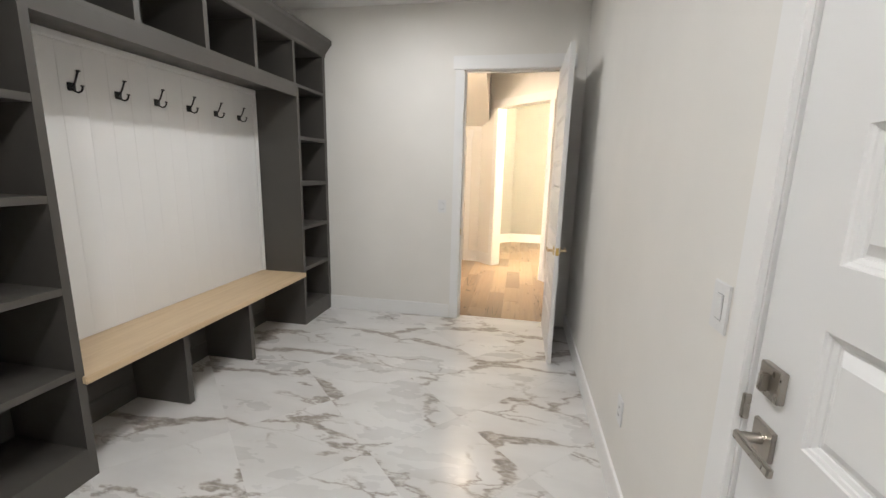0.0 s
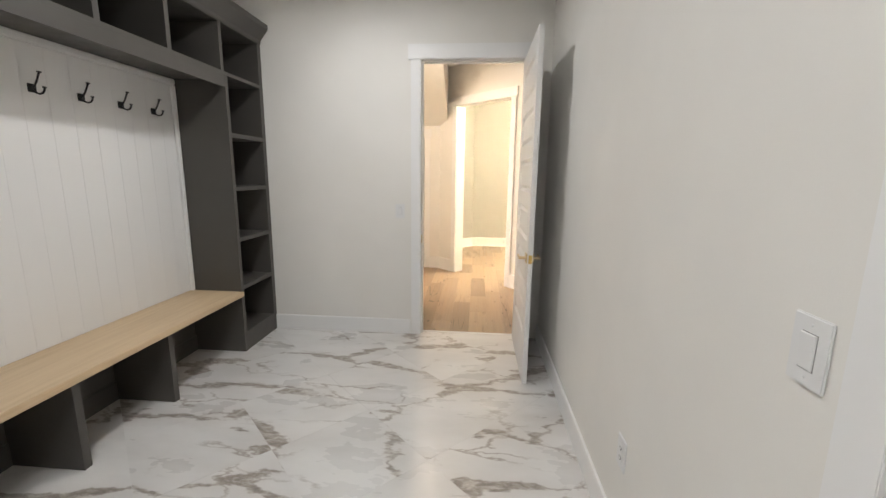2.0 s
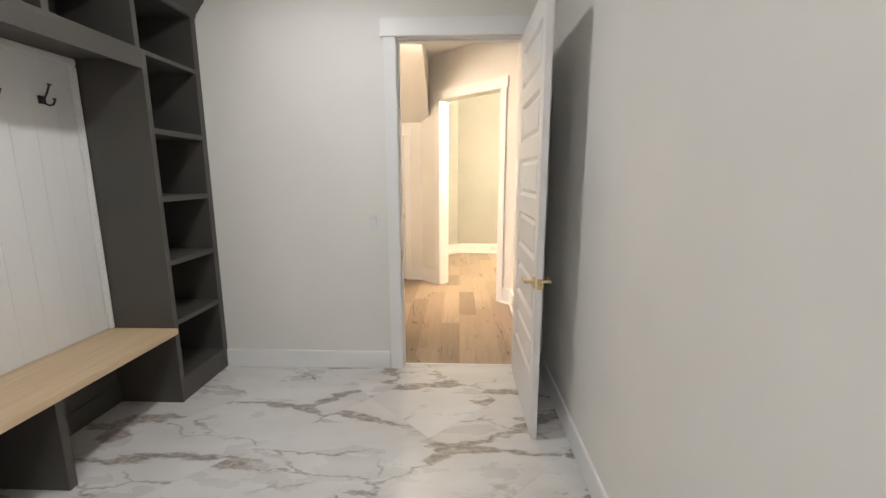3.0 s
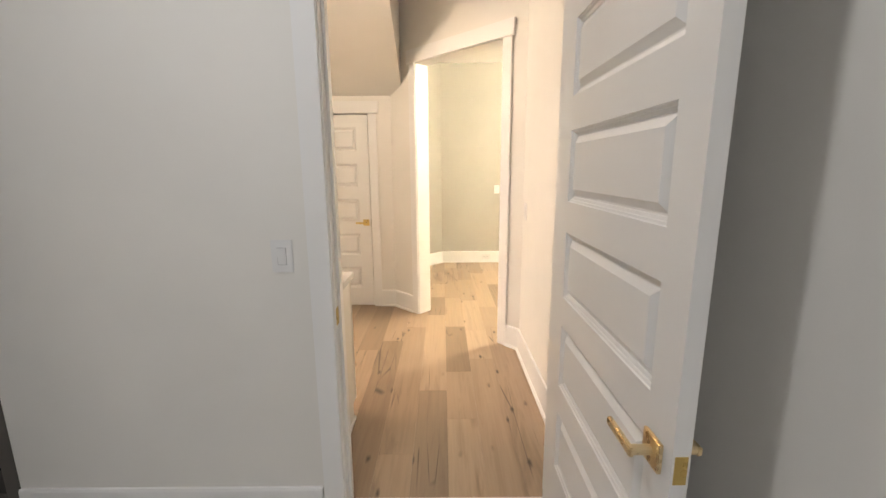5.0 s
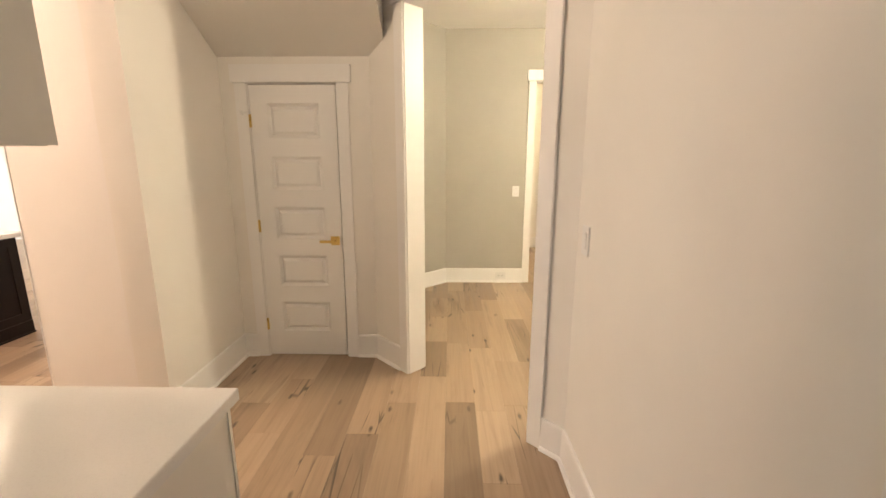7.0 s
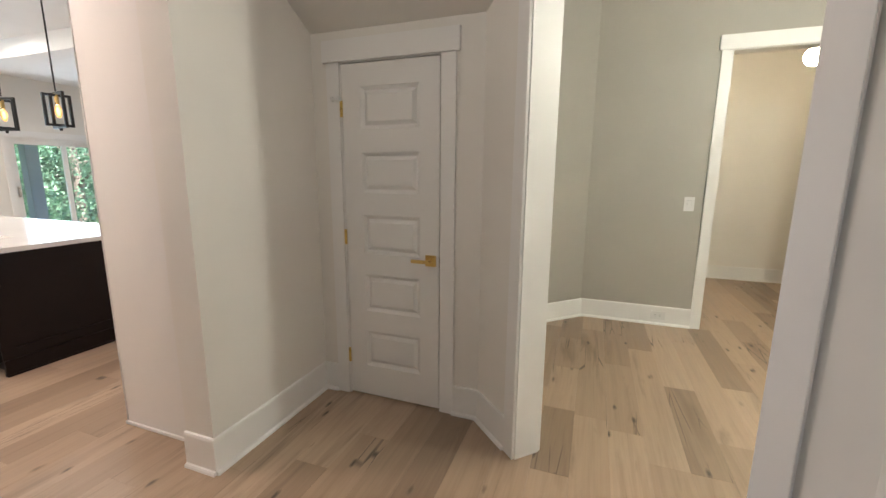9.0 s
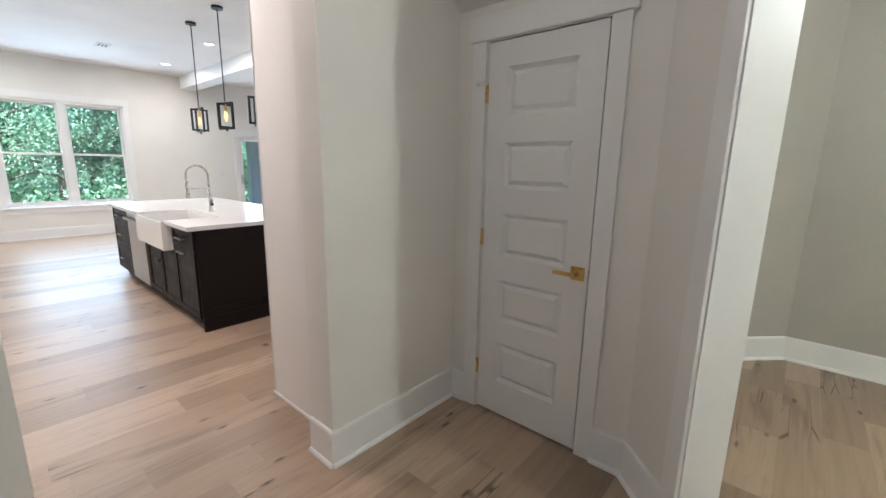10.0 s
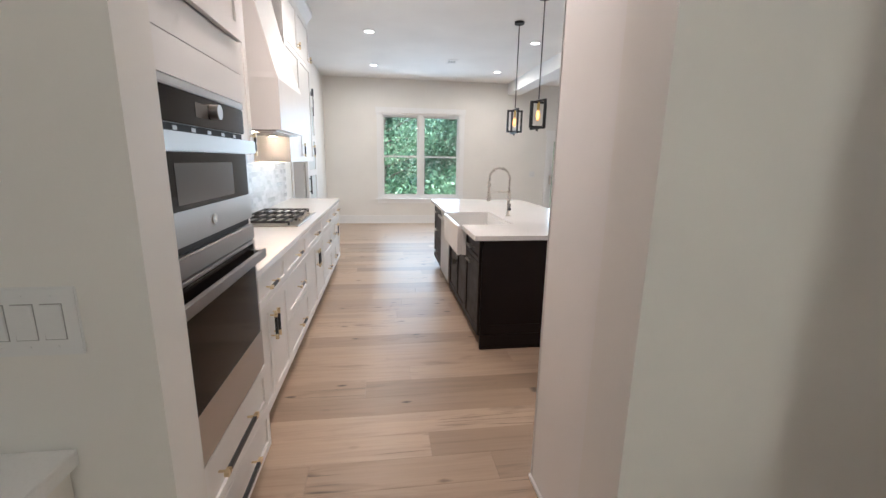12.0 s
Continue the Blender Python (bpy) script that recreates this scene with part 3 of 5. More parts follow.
# dark strips on the frame stand for the shade inside the slots
for i in range(3):
    part("slot_shade", boxes((-0.07, 0.07, -0.045 + i * 0.045 - 0.009, -0.045 + i * 0.045 + 0.009, -0.0095, -0.0085)), SHADOWGAP, vent)

# ---- doors ----
def panel_rows(top, bottom, count, gap):
    h = (top - bottom - gap * (count - 1)) / count
    return [(bottom + i * (h + gap), bottom + i * (h + gap) + h) for i in range(count)]


def raised_panel(bm, x0, x1, z0, z1, y, side):
    """Sloping sticking, a sunk margin and a raised field on one face; side is -1 for the front."""
    rings = [(0.0, 0.0), (0.002, 0.004), (0.008, 0.0065), (0.009, 0.010), (0.017, 0.0135), (0.018, 0.0165), (0.023, 0.0165), (0.042, 0.0045), (0.044, 0.003)]
    last = None
    for inset, depth in rings:
        yy = y - side * depth
        ring = [bm.verts.new(p) for p in ((x0 + inset, yy, z0 + inset), (x1 - inset, yy, z0 + inset), (x1 - inset, yy, z1 - inset), (x0 + inset, yy, z1 - inset))]
        if last:
            for k in range(4):
                bm.faces.new((last[k], last[(k + 1) % 4], ring[(k + 1) % 4], ring[k]))
        last = ring
    bm.faces.new(last)


def panel_door(name, m, width, height, rows, stile, label, thick=0.035, free=None):
    """A door leaf with horizontal raised panels; local x from the hinge, front at -y."""
    d = thing(name, m, label, "door", kind="structure")
    zs = [0.0] + [z for r in rows for z in r] + [height]
    end = width - (free or stile)
    for a, b in ((0, stile), (end, width)):
        part("stile", boxes((a, b, -thick / 2, thick / 2, 0, height)), DOORWHITE, d)
    for a, b in zip(zs[0::2], zs[1::2]):
        part("rail", boxes((stile, end, -thick / 2, thick / 2, a, b)), DOORWHITE, d)
    for z0, z1 in rows:
        bm = bmesh.new()
        raised_panel(bm, stile, end, z0, z1, -thick / 2, -1)
        raised_panel(bm, stile, end, z0, z1, thick / 2, 1)
        part("panel", bm, DOORWHITE, d)
    return d


def lever_set(d, x, z, y, side, way, mat, label, rose=0.033, arm=0.105):
    """Square rose with a flat lever; way is the side towards which the arm points."""
    h = part("lever_handle", boxes((x - rose, x + rose, y + side * 0.0005, y + side * 0.010, z - rose, z + rose), bevel=0.002), mat, d, label)
    part("neck", rods(((x, y + side * 0.010, z), (x, y + side * 0.050, z), 0.011)), mat, h)
    part("lever", boxes((min(x - way * 0.012, x + way * arm), max(x - way * 0.012, x + way * arm), y + side * 0.046, y + side * 0.058, z - 0.010, z + 0.010), bevel=0.003), mat, h)
    return h


def hinge(d, x, y, z, mat):
    h = part("hinge", boxes((x - 0.014, x + 0.004, y - 0.003, y - 0.0005, z - 0.045, z + 0.045)), mat, d, "brass hinge")
    part("knuckle", rods(((x, y - 0.008, z - 0.046), (x, y - 0.008, z + 0.046), 0.0085)), mat, h)


ROWS_TALL = [(0.349 + k * 0.3455, 0.349 + k * 0.3455 + 0.237) for k in range(6)]
# mudroom door, swung wide open into the mudroom
leaf_1 = panel_door("door_mudroom", pose(0.4345, 4.118, 0.008, 0, 0, -90), 0.887, 2.445, ROWS_TALL, 0.150, "white six-panel door standing wide open", free=0.100)
lever_set(leaf_1, 0.825, 0.93, -0.0175, -1, -1, GOLD, "brass lever handle")
lever_set(leaf_1, 0.825, 0.93, 0.0175, 1, -1, GOLD, "brass lever handle")
part("latch_plate", boxes((0.8868, 0.8885, -0.0125, 0.0125, 0.90, 0.96)), BRASS, leaf_1, "brass latch plate")
for z in (0.25, 1.22, 2.2):
    hinge(leaf_1, 0.0, 0.0175, z, BRASS)
# closet door under the stairs, shut
ROWS_SHORT = [(0.203 + k * 0.37, 0.203 + k * 0.37 + 0.237) for k in range(5)]
leaf_2 = panel_door("door_closet", pose(-1.405, 6.977, 0.012, 0, 0, 0), 0.615, 2.047, ROWS_SHORT, 0.121, "white five-panel closet door, closed")
lever_set(leaf_2, 0.565, 0.93, -0.0175, -1, -1, BRASS, "brass lever handle on a square rose")
for z in (0.26, 1.04, 1.80):
    hinge(leaf_2, -0.002, -0.0175, z, BRASS)
part("door_stop", boxes((-0.052, -0.002, -0.046, -0.036, 1.846, 1.862), (-0.060, -0.046, -0.052, -0.030, 1.840, 1.868), (-0.010, 0.004, -0.058, -0.030, 1.842, 1.866), bevel=0.002), PLASTIC, leaf_2, "white hinge-pin door stop")
part("latch_edge", boxes((0.6155, 0.6185, -0.0215, -0.012, 0.90, 0.96)), CHROME, leaf_2, "small steel latch edge")
# dark sheet behind the leaf stands for the shade in its gaps
setting("closet_gap_shade", boxes((-1.62, -0.60, 7.09, 7.12, 0, H)), SHADOWGAP, "wall")
# outer door, shut
leaf_3 = panel_door("door_outer", pose(0.676, 0.948, 0.015, 0, 0, -90), 0.908, 2.43, [(0.36 + k * 0.344, 0.36 + k * 0.344 + 0.228) for k in range(6)], 0.165, "white panelled outer door, closed, with nickel hardware", 0.044)
# added sheet closes the opening; the shade of the gaps is its dark colour
setting("outer_door_gap_shade", boxes((0.745, 0.775, 0.01, 0.98, 0, 2.48)), SHADOWGAP, "wall")
lever_set(leaf_3, 0.070, 1.000, -0.022, -1, 1, NICKEL, "satin nickel lever on a square rose", 0.034, 0.115)
b3 = part("deadbolt", boxes((0.070 - 0.034, 0.070 + 0.034, -0.038, -0.0225, 1.128 - 0.034, 1.128 + 0.034), bevel=0.002), NICKEL, leaf_3, "satin nickel square deadbolt")
part("thumb_turn", boxes((0.070 - 0.006, 0.070 + 0.006, -0.056, -0.038, 1.128 - 0.020, 1.128 + 0.020), bevel=0.003), NICKEL, b3)
part("strike_lip", boxes((-0.012, -0.0008, -0.036, -0.020, 1.00, 1.06), bevel=0.002), NICKEL, leaf_3, "nickel strike lip")
for z in (0.25, 1.2, 2.15):
    hinge(leaf_3, 0.912, -0.022, z, NICKEL)


# ---- switches and outlets ----
def wall_plate(name, m, gangs, label, kind="switch"):
    """Plate in the axes m: local x across, -y to the room, centred on its middle."""
    w = 0.084 + 0.046 * (gangs - 1)
    t = thing(name, m, label, "light switch" if kind == "switch" else "outlet")
    part("plate", boxes((-w / 2, w / 2, -0.007, -0.0005, -0.065, 0.065), bevel=0.0025), PLASTIC, t)
    for g in range(gangs):
        x = -0.046 * (gangs - 1) / 2 + 0.046 * g
        if kind == "switch":
            # flat grey sheet in place of a shaded gap
            part("rocker_gap_shade", boxes((x - 0.0178, x + 0.0178, -0.0073, -0.0068, -0.0345, 0.0345)), GAPSHADE, t)
            bm = bmesh.new()
            box(bm, x - 0.0165, x + 0.0165, -0.011, -0.007, -0.033, 0.033, 0.001)
            for v in bm.verts:
                if v.co.y < -0.009:
                    v.co.y -= 0.0018 * (v.co.z / 0.033)
            part("rocker", bm, PLASTIC, t)
        else:
            for zz in (-0.020, 0.020):
                o = part("socket", boxes((x - 0.0165, x + 0.0165, -0.009, -0.007, zz - 0.014, zz + 0.014), bevel=0.001), PLASTIC, t)
                # raised dark marks, the shade of the holes put into their colour
                part("slots_shade", boxes((x - 0.009, x - 0.006, -0.0095, -0.0089, zz - 0.004, zz + 0.006), (x + 0.006, x + 0.009, -0.0095, -0.0089, zz - 0.004, zz + 0.006), (x - 0.002, x + 0.002, -0.0095, -0.0089, zz - 0.010, zz - 0.006)), SHADOWGAP, o)
        for zz in (-0.048, 0.048):
            part("screw", rods(((x, -0.0082, zz), (x, -0.0068, zz), 0.003), sides=8), PLASTIC, t)
    return t


wall_plate("light_switch", pose(-0.645, 4.12, 1.176), 1, "white rocker switch beside the mudroom doorway")
wall_plate("light_switch", pose(0.652, 1.132, 1.218, 0, 0, -90), 1, "white rocker switch beside the outer door")
wall_plate("outlet", pose(0.652, 1.897, 0.448, 0, 0, -90), 1, "white outlet plate low on the mudroom wall", "outlet")
wall_plate("light_switch", pose(0.62, 5.675, 1.185, 0, 0, -90), 1, "white rocker switch on the hall wall")
wall_plate("light_switch", pose(0.846, 9.12, 1.18), 1, "white rocker switch on the greige wall")
wall_plate("outlet", pose(0.683, 9.1035, 0.095, 0, 90, 0), 1, "white outlet set sideways in the baseboard", "outlet")
wall_plate("light_switch", pose(-1.62, 4.886, 1.17, 0, 0, 90), 3, "white triple rocker switch above the drop-zone counter")
wall_plate("outlet", pose(-10.47, 6.3, 0.09, 0, 90, 90), 1, "white outlet low under the window", "outlet")
wall_plate("light_switch", pose(-10.47, 9.05, 1.17, 0, 0, 90), 2, "white double rocker switch beside the patio door")
chime = thing("thermostat", pose(1.30, 11.47, 2.05), "small white box high on the bedroom wall", "wall box")
part("case", boxes((-0.05, 0.05, -0.03, -0.0005, -0.07, 0.07), bevel=0.004), PLASTIC, chime)

# ---- mudroom lockers ----
FX, BX = -1.88, -2.333
Y0, Y1, Y2, Y3 = 0.93, 1.485, 3.55, 4.118
lk = thing("mudroom_locker", pose(0, 0, 0), "charcoal built-in locker wall with cubbies, bench and white back panel", "built-in cabinet")
T = 0.038
for ya, yb, inner, outer in ((Y0, Y1, Y1, Y0), (Y2, Y3, Y2, Y3)):
    tw = part("tower", boxes((BX, BX + 0.012, ya + T, yb - T, 0, 2.235)), LOCKER, lk, "open charcoal shelf tower")
    part("side_panel", boxes((BX, FX, Y1 - T, Y1, 0, 2.235) if ya == Y0 else (BX, FX, Y2, Y2 + T, 0, 2.235)), LOCKER, tw)
    part("side_panel", boxes((BX, FX, ya, ya + T, 0, 2.235) if ya == Y0 else (BX, FX, yb - 0.055, yb, 0, 2.235)), LOCKER, tw)
    part("kick_board", boxes((FX - 0.02, FX - 0.001, ya + T, yb - (T if ya == Y0 else 0.055), 0, 0.15)), LOCKER, tw)
    for z in (0.13, 0.54, 0.945, 1.36, 1.78):
        part("shelf", boxes((BX + 0.012, FX - 0.001, ya + T, yb - (T if ya == Y0 else 0.055), z, z + 0.034), bevel=0.0015), LOCKER, tw)
top = part("cubby_shelf", boxes((BX, FX, Y0, Y3, 2.236, 2.262)), LOCKER, lk, "row of open cubbies under the crown")
part("top_rail", boxes((BX, FX, Y0, Y3, 2.605, 2.64)), LOCKER, top)
part("back", boxes((BX, BX + 0.012, Y0 + T, Y3 - 0.056, 2.2625, 2.6045)), LOCKER, top)
part("end", boxes((BX, FX, Y3 - 0.055, Y3, 2.2625, 2.6045)), LOCKER, top)
part("end", boxes((BX, FX, Y0, Y0 + T, 2.2625, 2.6045)), LOCKER, top)
for y in (1.475, 1.98, 2.475, 2.975, 3.515):
    part("divider", boxes((BX + 0.012, FX - 0.001, y, y + 0.036, 2.2625, 2.6045)), LOCKER, top)
part("fascia", boxes((FX - 0.022, FX - 0.001, Y1, Y2, 2.150, 2.236)), LOCKER, lk)
part("inner_top", boxes((BX, FX - 0.022, Y1, Y2, 2.205, 2.235)), LOCKER, lk)
bm = bmesh.new()
prism(bm, [(0.0, 2.612), (-0.006, 2.612), (-0.010, 2.640), (-0.030, 2.665), (-0.062, 2.705), (-0.080, 2.725), (-0.080, 2.765), (0.0, 2.765)][::-1], (FX, Y0 - 0.08, 0), (FX, Y3, 0))
for v in bm.verts:
    v.co.x = FX + abs(v.co.x - FX)
part("crown", bm, LOCKER, lk, "stepped crown moulding")
part("top_board", boxes((BX, FX, Y0, Y3, 2.64, 2.665)), LOCKER, lk)
bm = bmesh.new()
box(bm, BX + 0.012, FX + 0.022, Y1 - 0.012, Y2 + 0.006, 0.492, 0.532, 0.004)
part("bench_seat", bm, MAPLE, lk, "pale clear maple bench top")
for y in (2.105, 2.748):
    part("bench_support", boxes((BX + 0.012, FX - 0.028, y, y + 0.045, 0, 0.4915), bevel=0.002), LOCKER, lk)
part("bench_rail", boxes((BX + 0.0005, BX + 0.0115, Y1, Y2, 0.0, 0.4915), (BX + 0.0125, BX + 0.022, Y1, Y2, 0.34, 0.4915), (BX + 0.0125, BX + 0.022, Y1, Y2, 0.0, 0.13)), LOCKER, lk)
bp = part("back_panel", boxes((BX + 0.0005, BX + 0.012, Y1, Y2, 0.533, 2.204)), BOARD, lk, "white grooved board panel")
n = 15
for i in range(n):
    w = (Y2 - Y1) / n
    part("board", boxes((BX + 0.012, BX + 0.022, Y1 + i * w + 0.0003, Y1 + (i + 1) * w - 0.0003, 0.534, 2.203), bevel=0.0006), BOARD, bp)
part("edge_trim", boxes((BX + 0.0225, BX + 0.056, Y2 - 0.030, Y2 - 0.001, 0.534, 2.16), bevel=0.007), BOARD, bp)
part("edge_trim", boxes((BX + 0.0225, BX + 0.056, Y1 + 0.001, Y1 + 0.030, 0.534, 2.16), bevel=0.007), BOARD, bp)
part("edge_trim", boxes((BX + 0.0225, BX + 0.056, Y1 + 0.001, Y2 - 0.001, 2.161, 2.203), bevel=0.007), BOARD, bp)

HZ = 1.938
hk = thing("coat_hook", pose(BX + 0.022, 1.957, HZ), "black metal double coat hook on the white panel", "coat hook", "coat hooks")
part("plate", boxes((0.0005, 0.007, -0.022, 0.022, -0.022, 0.022), bevel=0.002), BLACKMETAL, hk)
part("upper_prong", tube([(0.005, 0, 0.002), (0.022, 0, 0.012), (0.038, 0, 0.036), (0.050, 0, 0.062), (0.059, 0, 0.080)], 0.0048), BLACKMETAL, hk, smooth=True)
part("lower_prong", tube([(0.005, 0, -0.006), (0.022, 0, -0.022), (0.044, 0, -0.030), (0.064, 0, -0.025), (0.075, 0, -0.010), (0.077, 0, 0.002)], 0.0050), BLACKMETAL, hk, smooth=True)
part("knob", boxes((0.051, 0.067, -0.010, 0.010, 0.077, 0.084), bevel=0.002), BLACKMETAL, hk)
part("tip", boxes((0.070, 0.083, -0.009, 0.009, 0.000, 0.007), bevel=0.002), BLACKMETAL, hk)
for y in (2.226, 2.501, 2.777, 3.054, 3.332):
    copy_thing(hk, pose(BX + 0.022, y, HZ))


# ---- cabinets ----
def bar_pull(parent, x, y, z, length, upright, bar, tip, square=True):
    """A bar on two posts; local front is -y."""
    d = Vector((0, 0, 1)) if upright else Vector((1, 0, 0))
    c = Vector((x, y - 0.032, z))
    r = 0.0072
    def span(a, b, s=r):
        p, q = c + d * a, c + d * b
        return (min(p.x, q.x) - (s if upright else 0), max(p.x, q.x) + (s if upright else 0), c.y - s, c.y + s, min(p.z, q.z) - (0 if upright else s), max(p.z, q.z) + (0 if upright else s))
    h = part("pull", boxes(span(-length / 2 + 0.03, length / 2 - 0.03), bevel=0.001), bar, parent, "black bar pull with gold ends")
    part("end", boxes(span(-length / 2, -length / 2 + 0.0298, r + 0.0008)), tip, h)
    part("end", boxes(span(length / 2 - 0.0298, length / 2, r + 0.0008)), tip, h)
    for k in (-length / 2 + 0.02, length / 2 - 0.02):
        p = c + d * k
        part("post", rods(((p.x, y - 0.0005, p.z), (p.x, y - 0.027, p.z), 0.0045), sides=8), tip, h)


def shaker(name, parent, x0, x1, z0, z1, y, mat, rail=0.057, thick=0.02):
    """A framed front with a sunk flat panel, standing proud of y."""
    bm = bmesh.new()
    last = None
    for inset, yy in ((0, y - 0.0005), (0, y - thick + 0.001), (0.001, y - thick), (rail, y - thick), (rail + 0.001, y - thick + 0.009)):
        ring = [bm.verts.new(p) for p in ((x0 + inset, yy, z0 + inset), (x1 - inset, yy, z0 + inset), (x1 - inset, yy, z1 - inset), (x0 + inset, yy, z1 - inset))]
        if last:
            for k in range(4):
                bm.faces.new((last[k], last[(k + 1) % 4], ring[(k + 1) % 4], ring[k]))
        else:
            bm.faces.new(ring[::-1])
        last = ring
    bm.faces.new(last)
    return part(name, bm, mat, parent)


def base_unit(m, width, fronts, mat, bar, tip, label, depth=0.60, height=0.88, pull=0.16, toe=True, group=""):
    """A floor cabinet; fronts: (kind, x0, x1, z0, z1, handle) as shares of the width and metres up."""
    c = thing("base_cabinet", m, label, "cabinet", group)
    part("body", boxes((0, width, 0.0, depth, 0.10, height), (0, width, 0.06, depth, 0.0, 0.0995)), mat, c)
    for kind, a, b, z0, z1, handle in fronts:
        x0, x1 = a * width + 0.002, b * width - 0.002
        f = shaker("drawer" if kind == "drawer" else "door", c, x0, x1, z0, z1, 0.0, mat, 0.05 if z1 - z0 > 0.2 else 0.038)
        if handle == "mid":
            bar_pull(f, (x0 + x1) / 2, -0.02, (z0 + z1) / 2, pull, False, bar, tip)
        elif handle == "left":
            bar_pull(f, x0 + 0.028, -0.02, z1 - 0.14, pull, True, bar, tip)
        elif handle == "right":
            bar_pull(f, x1 - 0.028, -0.02, z1 - 0.14, pull, True, bar, tip)
        elif handle == "top":
            bar_pull(f, (x0 + x1) / 2, -0.02, z1 - 0.03, pull, False, bar, tip)
    return c


DOORS2 = [("drawer", 0, 1, 0.70, 0.875, "mid"), ("door", 0, 0.5, 0.11, 0.695, "right"), ("door", 0.5, 1, 0.11, 0.695, "left")]
DRAW3 = [("drawer", 0, 1, 0.70, 0.875, "mid"), ("drawer", 0, 1, 0.41, 0.695, "mid"), ("drawer", 0, 1, 0.11, 0.405, "mid")]
DOOR1 = [("drawer", 0, 1, 0.70, 0.875, "mid"), ("door", 0, 1, 0.11, 0.695, "left")]
CF = 4.872


def south(x):
    """Axes of a cabinet on the kitchen's south wall whose right edge, as one faces it, is nearer the hall."""
    return pose(x, CF, 0, 0, 0, 180)


group = "white kitchen base cabinets"
for x0, x1, fronts, label in ((-2.705, -3.50, DOORS2, "white base cabinet with a drawer over two doors"), (-3.50, -4.22, DRAW3, "white base cabinet with three drawers"), (-4.22, -5.16, DOORS2, "white base cabinet under the cooktop"), (-5.16, -5.80, DRAW3, "white base cabinet with three drawers"), (-5.80, -6.26, DRAW3, "narrow white base cabinet with three drawers"), (-6.26, -6.72, DOOR1, "white end base cabinet with drawer and door")):
    base_unit(south(x0), x0 - x1, fronts, CABWHITE, BLACKMETAL, GOLD, label, group=group)
ct = thing("kitchen_countertop", pose(-4.75, 4.6, 0.88), "long white quartz countertop holding a gas cooktop", "countertop")
part("slab", boxes((-2.0, 2.044, -0.354, 0.305, 0.0005, 0.036), bevel=0.003), QUARTZ, ct)

# tall oven tower
OW = 0.952
ot = thing("oven_cabinet", pose(-1.75, 4.945, 0, 0, 0, 180), "tall white cabinet holding double ovens", "cabinet")
part("base", boxes((0, OW, 0, 0.69, 0.10, 0.535)), CABWHITE, ot)
part("toe_kick", boxes((0, OW, 0.06, 0.69, 0, 0.0995)), CABWHITE, ot)
part("side", boxes((0, 0.10, 0, 0.69, 0.5355, 1.672)), CABWHITE, ot)
part("side", boxes((0.876, OW, 0, 0.69, 0.5355, 1.672)), CABWHITE, ot)
part("back", boxes((0.1005, 0.8755, 0.05, 0.69, 0.5355, 1.672)), CABWHITE, ot)
part("upper_box", boxes((0, OW, 0, 0.69, 1.6725, HK - 0.005)), CABWHITE, ot)
part("plank_panel", boxes((0.0, OW, -0.012, -0.0005, 1.677, 1.785), (0.0, OW, -0.012, -0.0005, 1.787, 1.90), bevel=0.001), CABWHITE, ot)
for z0, z1 in ((0.105, 0.312), (0.316, 0.524)):
    f = shaker("drawer", ot, 0.06, 0.93, z0, z1, 0, CABWHITE, 0.04)
    bar_pull(f, 0.50, -0.02, (z0 + z1) / 2 + 0.02, 0.34, False, BLACKMETAL, GOLD)
for x0, x1, hd in ((0.06, 0.494, "right"), (0.496, 0.93, "left")):
    f = shaker("door", ot, x0, x1, 1.905, 2.72, -0.012, CABWHITE)
    bar_pull(f, (x1 - 0.03) if hd == "right" else (x0 + 0.03), -0.032, 2.03, 0.16, True, BLACKMETAL, GOLD)
    shaker("door", ot, x0, x1, 2.725, 3.06, -0.012, CABWHITE)

ov = thing("double_oven", pose(-1.853, 4.945, 0.538, 0, 0, 180), "stainless microwave and wall oven with black glass", "oven")
W = 0.770
part("chassis", boxes((0.0, W, -0.018, 0.045, 0.0, 1.130)), STEEL, ov)
part("top_trim", boxes((0.0, W, -0.032, -0.0185, 1.106, 1.130), bevel=0.003), STEEL, ov)
cp = part("control_panel", boxes((0.004, W - 0.004, -0.030, -0.0185, 1.014, 1.105), bevel=0.003), BLACKGLASS, ov, "black control panel")
part("display", boxes((0.335, 0.425, -0.0315, -0.0302, 1.040, 1.082)), GREYGLASS, cp)
part("knob", rods(((0.452, -0.030, 1.066), (0.452, -0.058, 1.066), 0.023), sides=28), STEEL, cp, "round chrome knob")
# dark strip painted as the shaded depth of the upper vent
part("vent_slot_shade", boxes((0.012, W - 0.012, -0.0200, -0.0182, 0.990, 1.013)), SHADOWGAP, ov)
for k in range(6):
    part("vent_rib", boxes((0.09 + k * 0.115, 0.115 + k * 0.115, -0.0215, -0.0201, 0.996, 1.007)), STEEL, ov)
md = part("microwave_door", boxes((0.004, W - 0.004, -0.034, -0.0186, 0.682, 0.988), bevel=0.003), STEEL, ov)
part("door_glass", boxes((0.012, W - 0.030, -0.0362, -0.0342, 0.780, 0.938), bevel=0.001), BLACKGLASS, md)
part("window", boxes((0.155, 0.578, -0.0374, -0.0364, 0.796, 0.908)), GREYGLASS, md)
part("badge", rods(((W / 2, -0.0342, 0.730), (W / 2, -0.0365, 0.730), 0.017), sides=24), CHROME, md, "round steel badge")
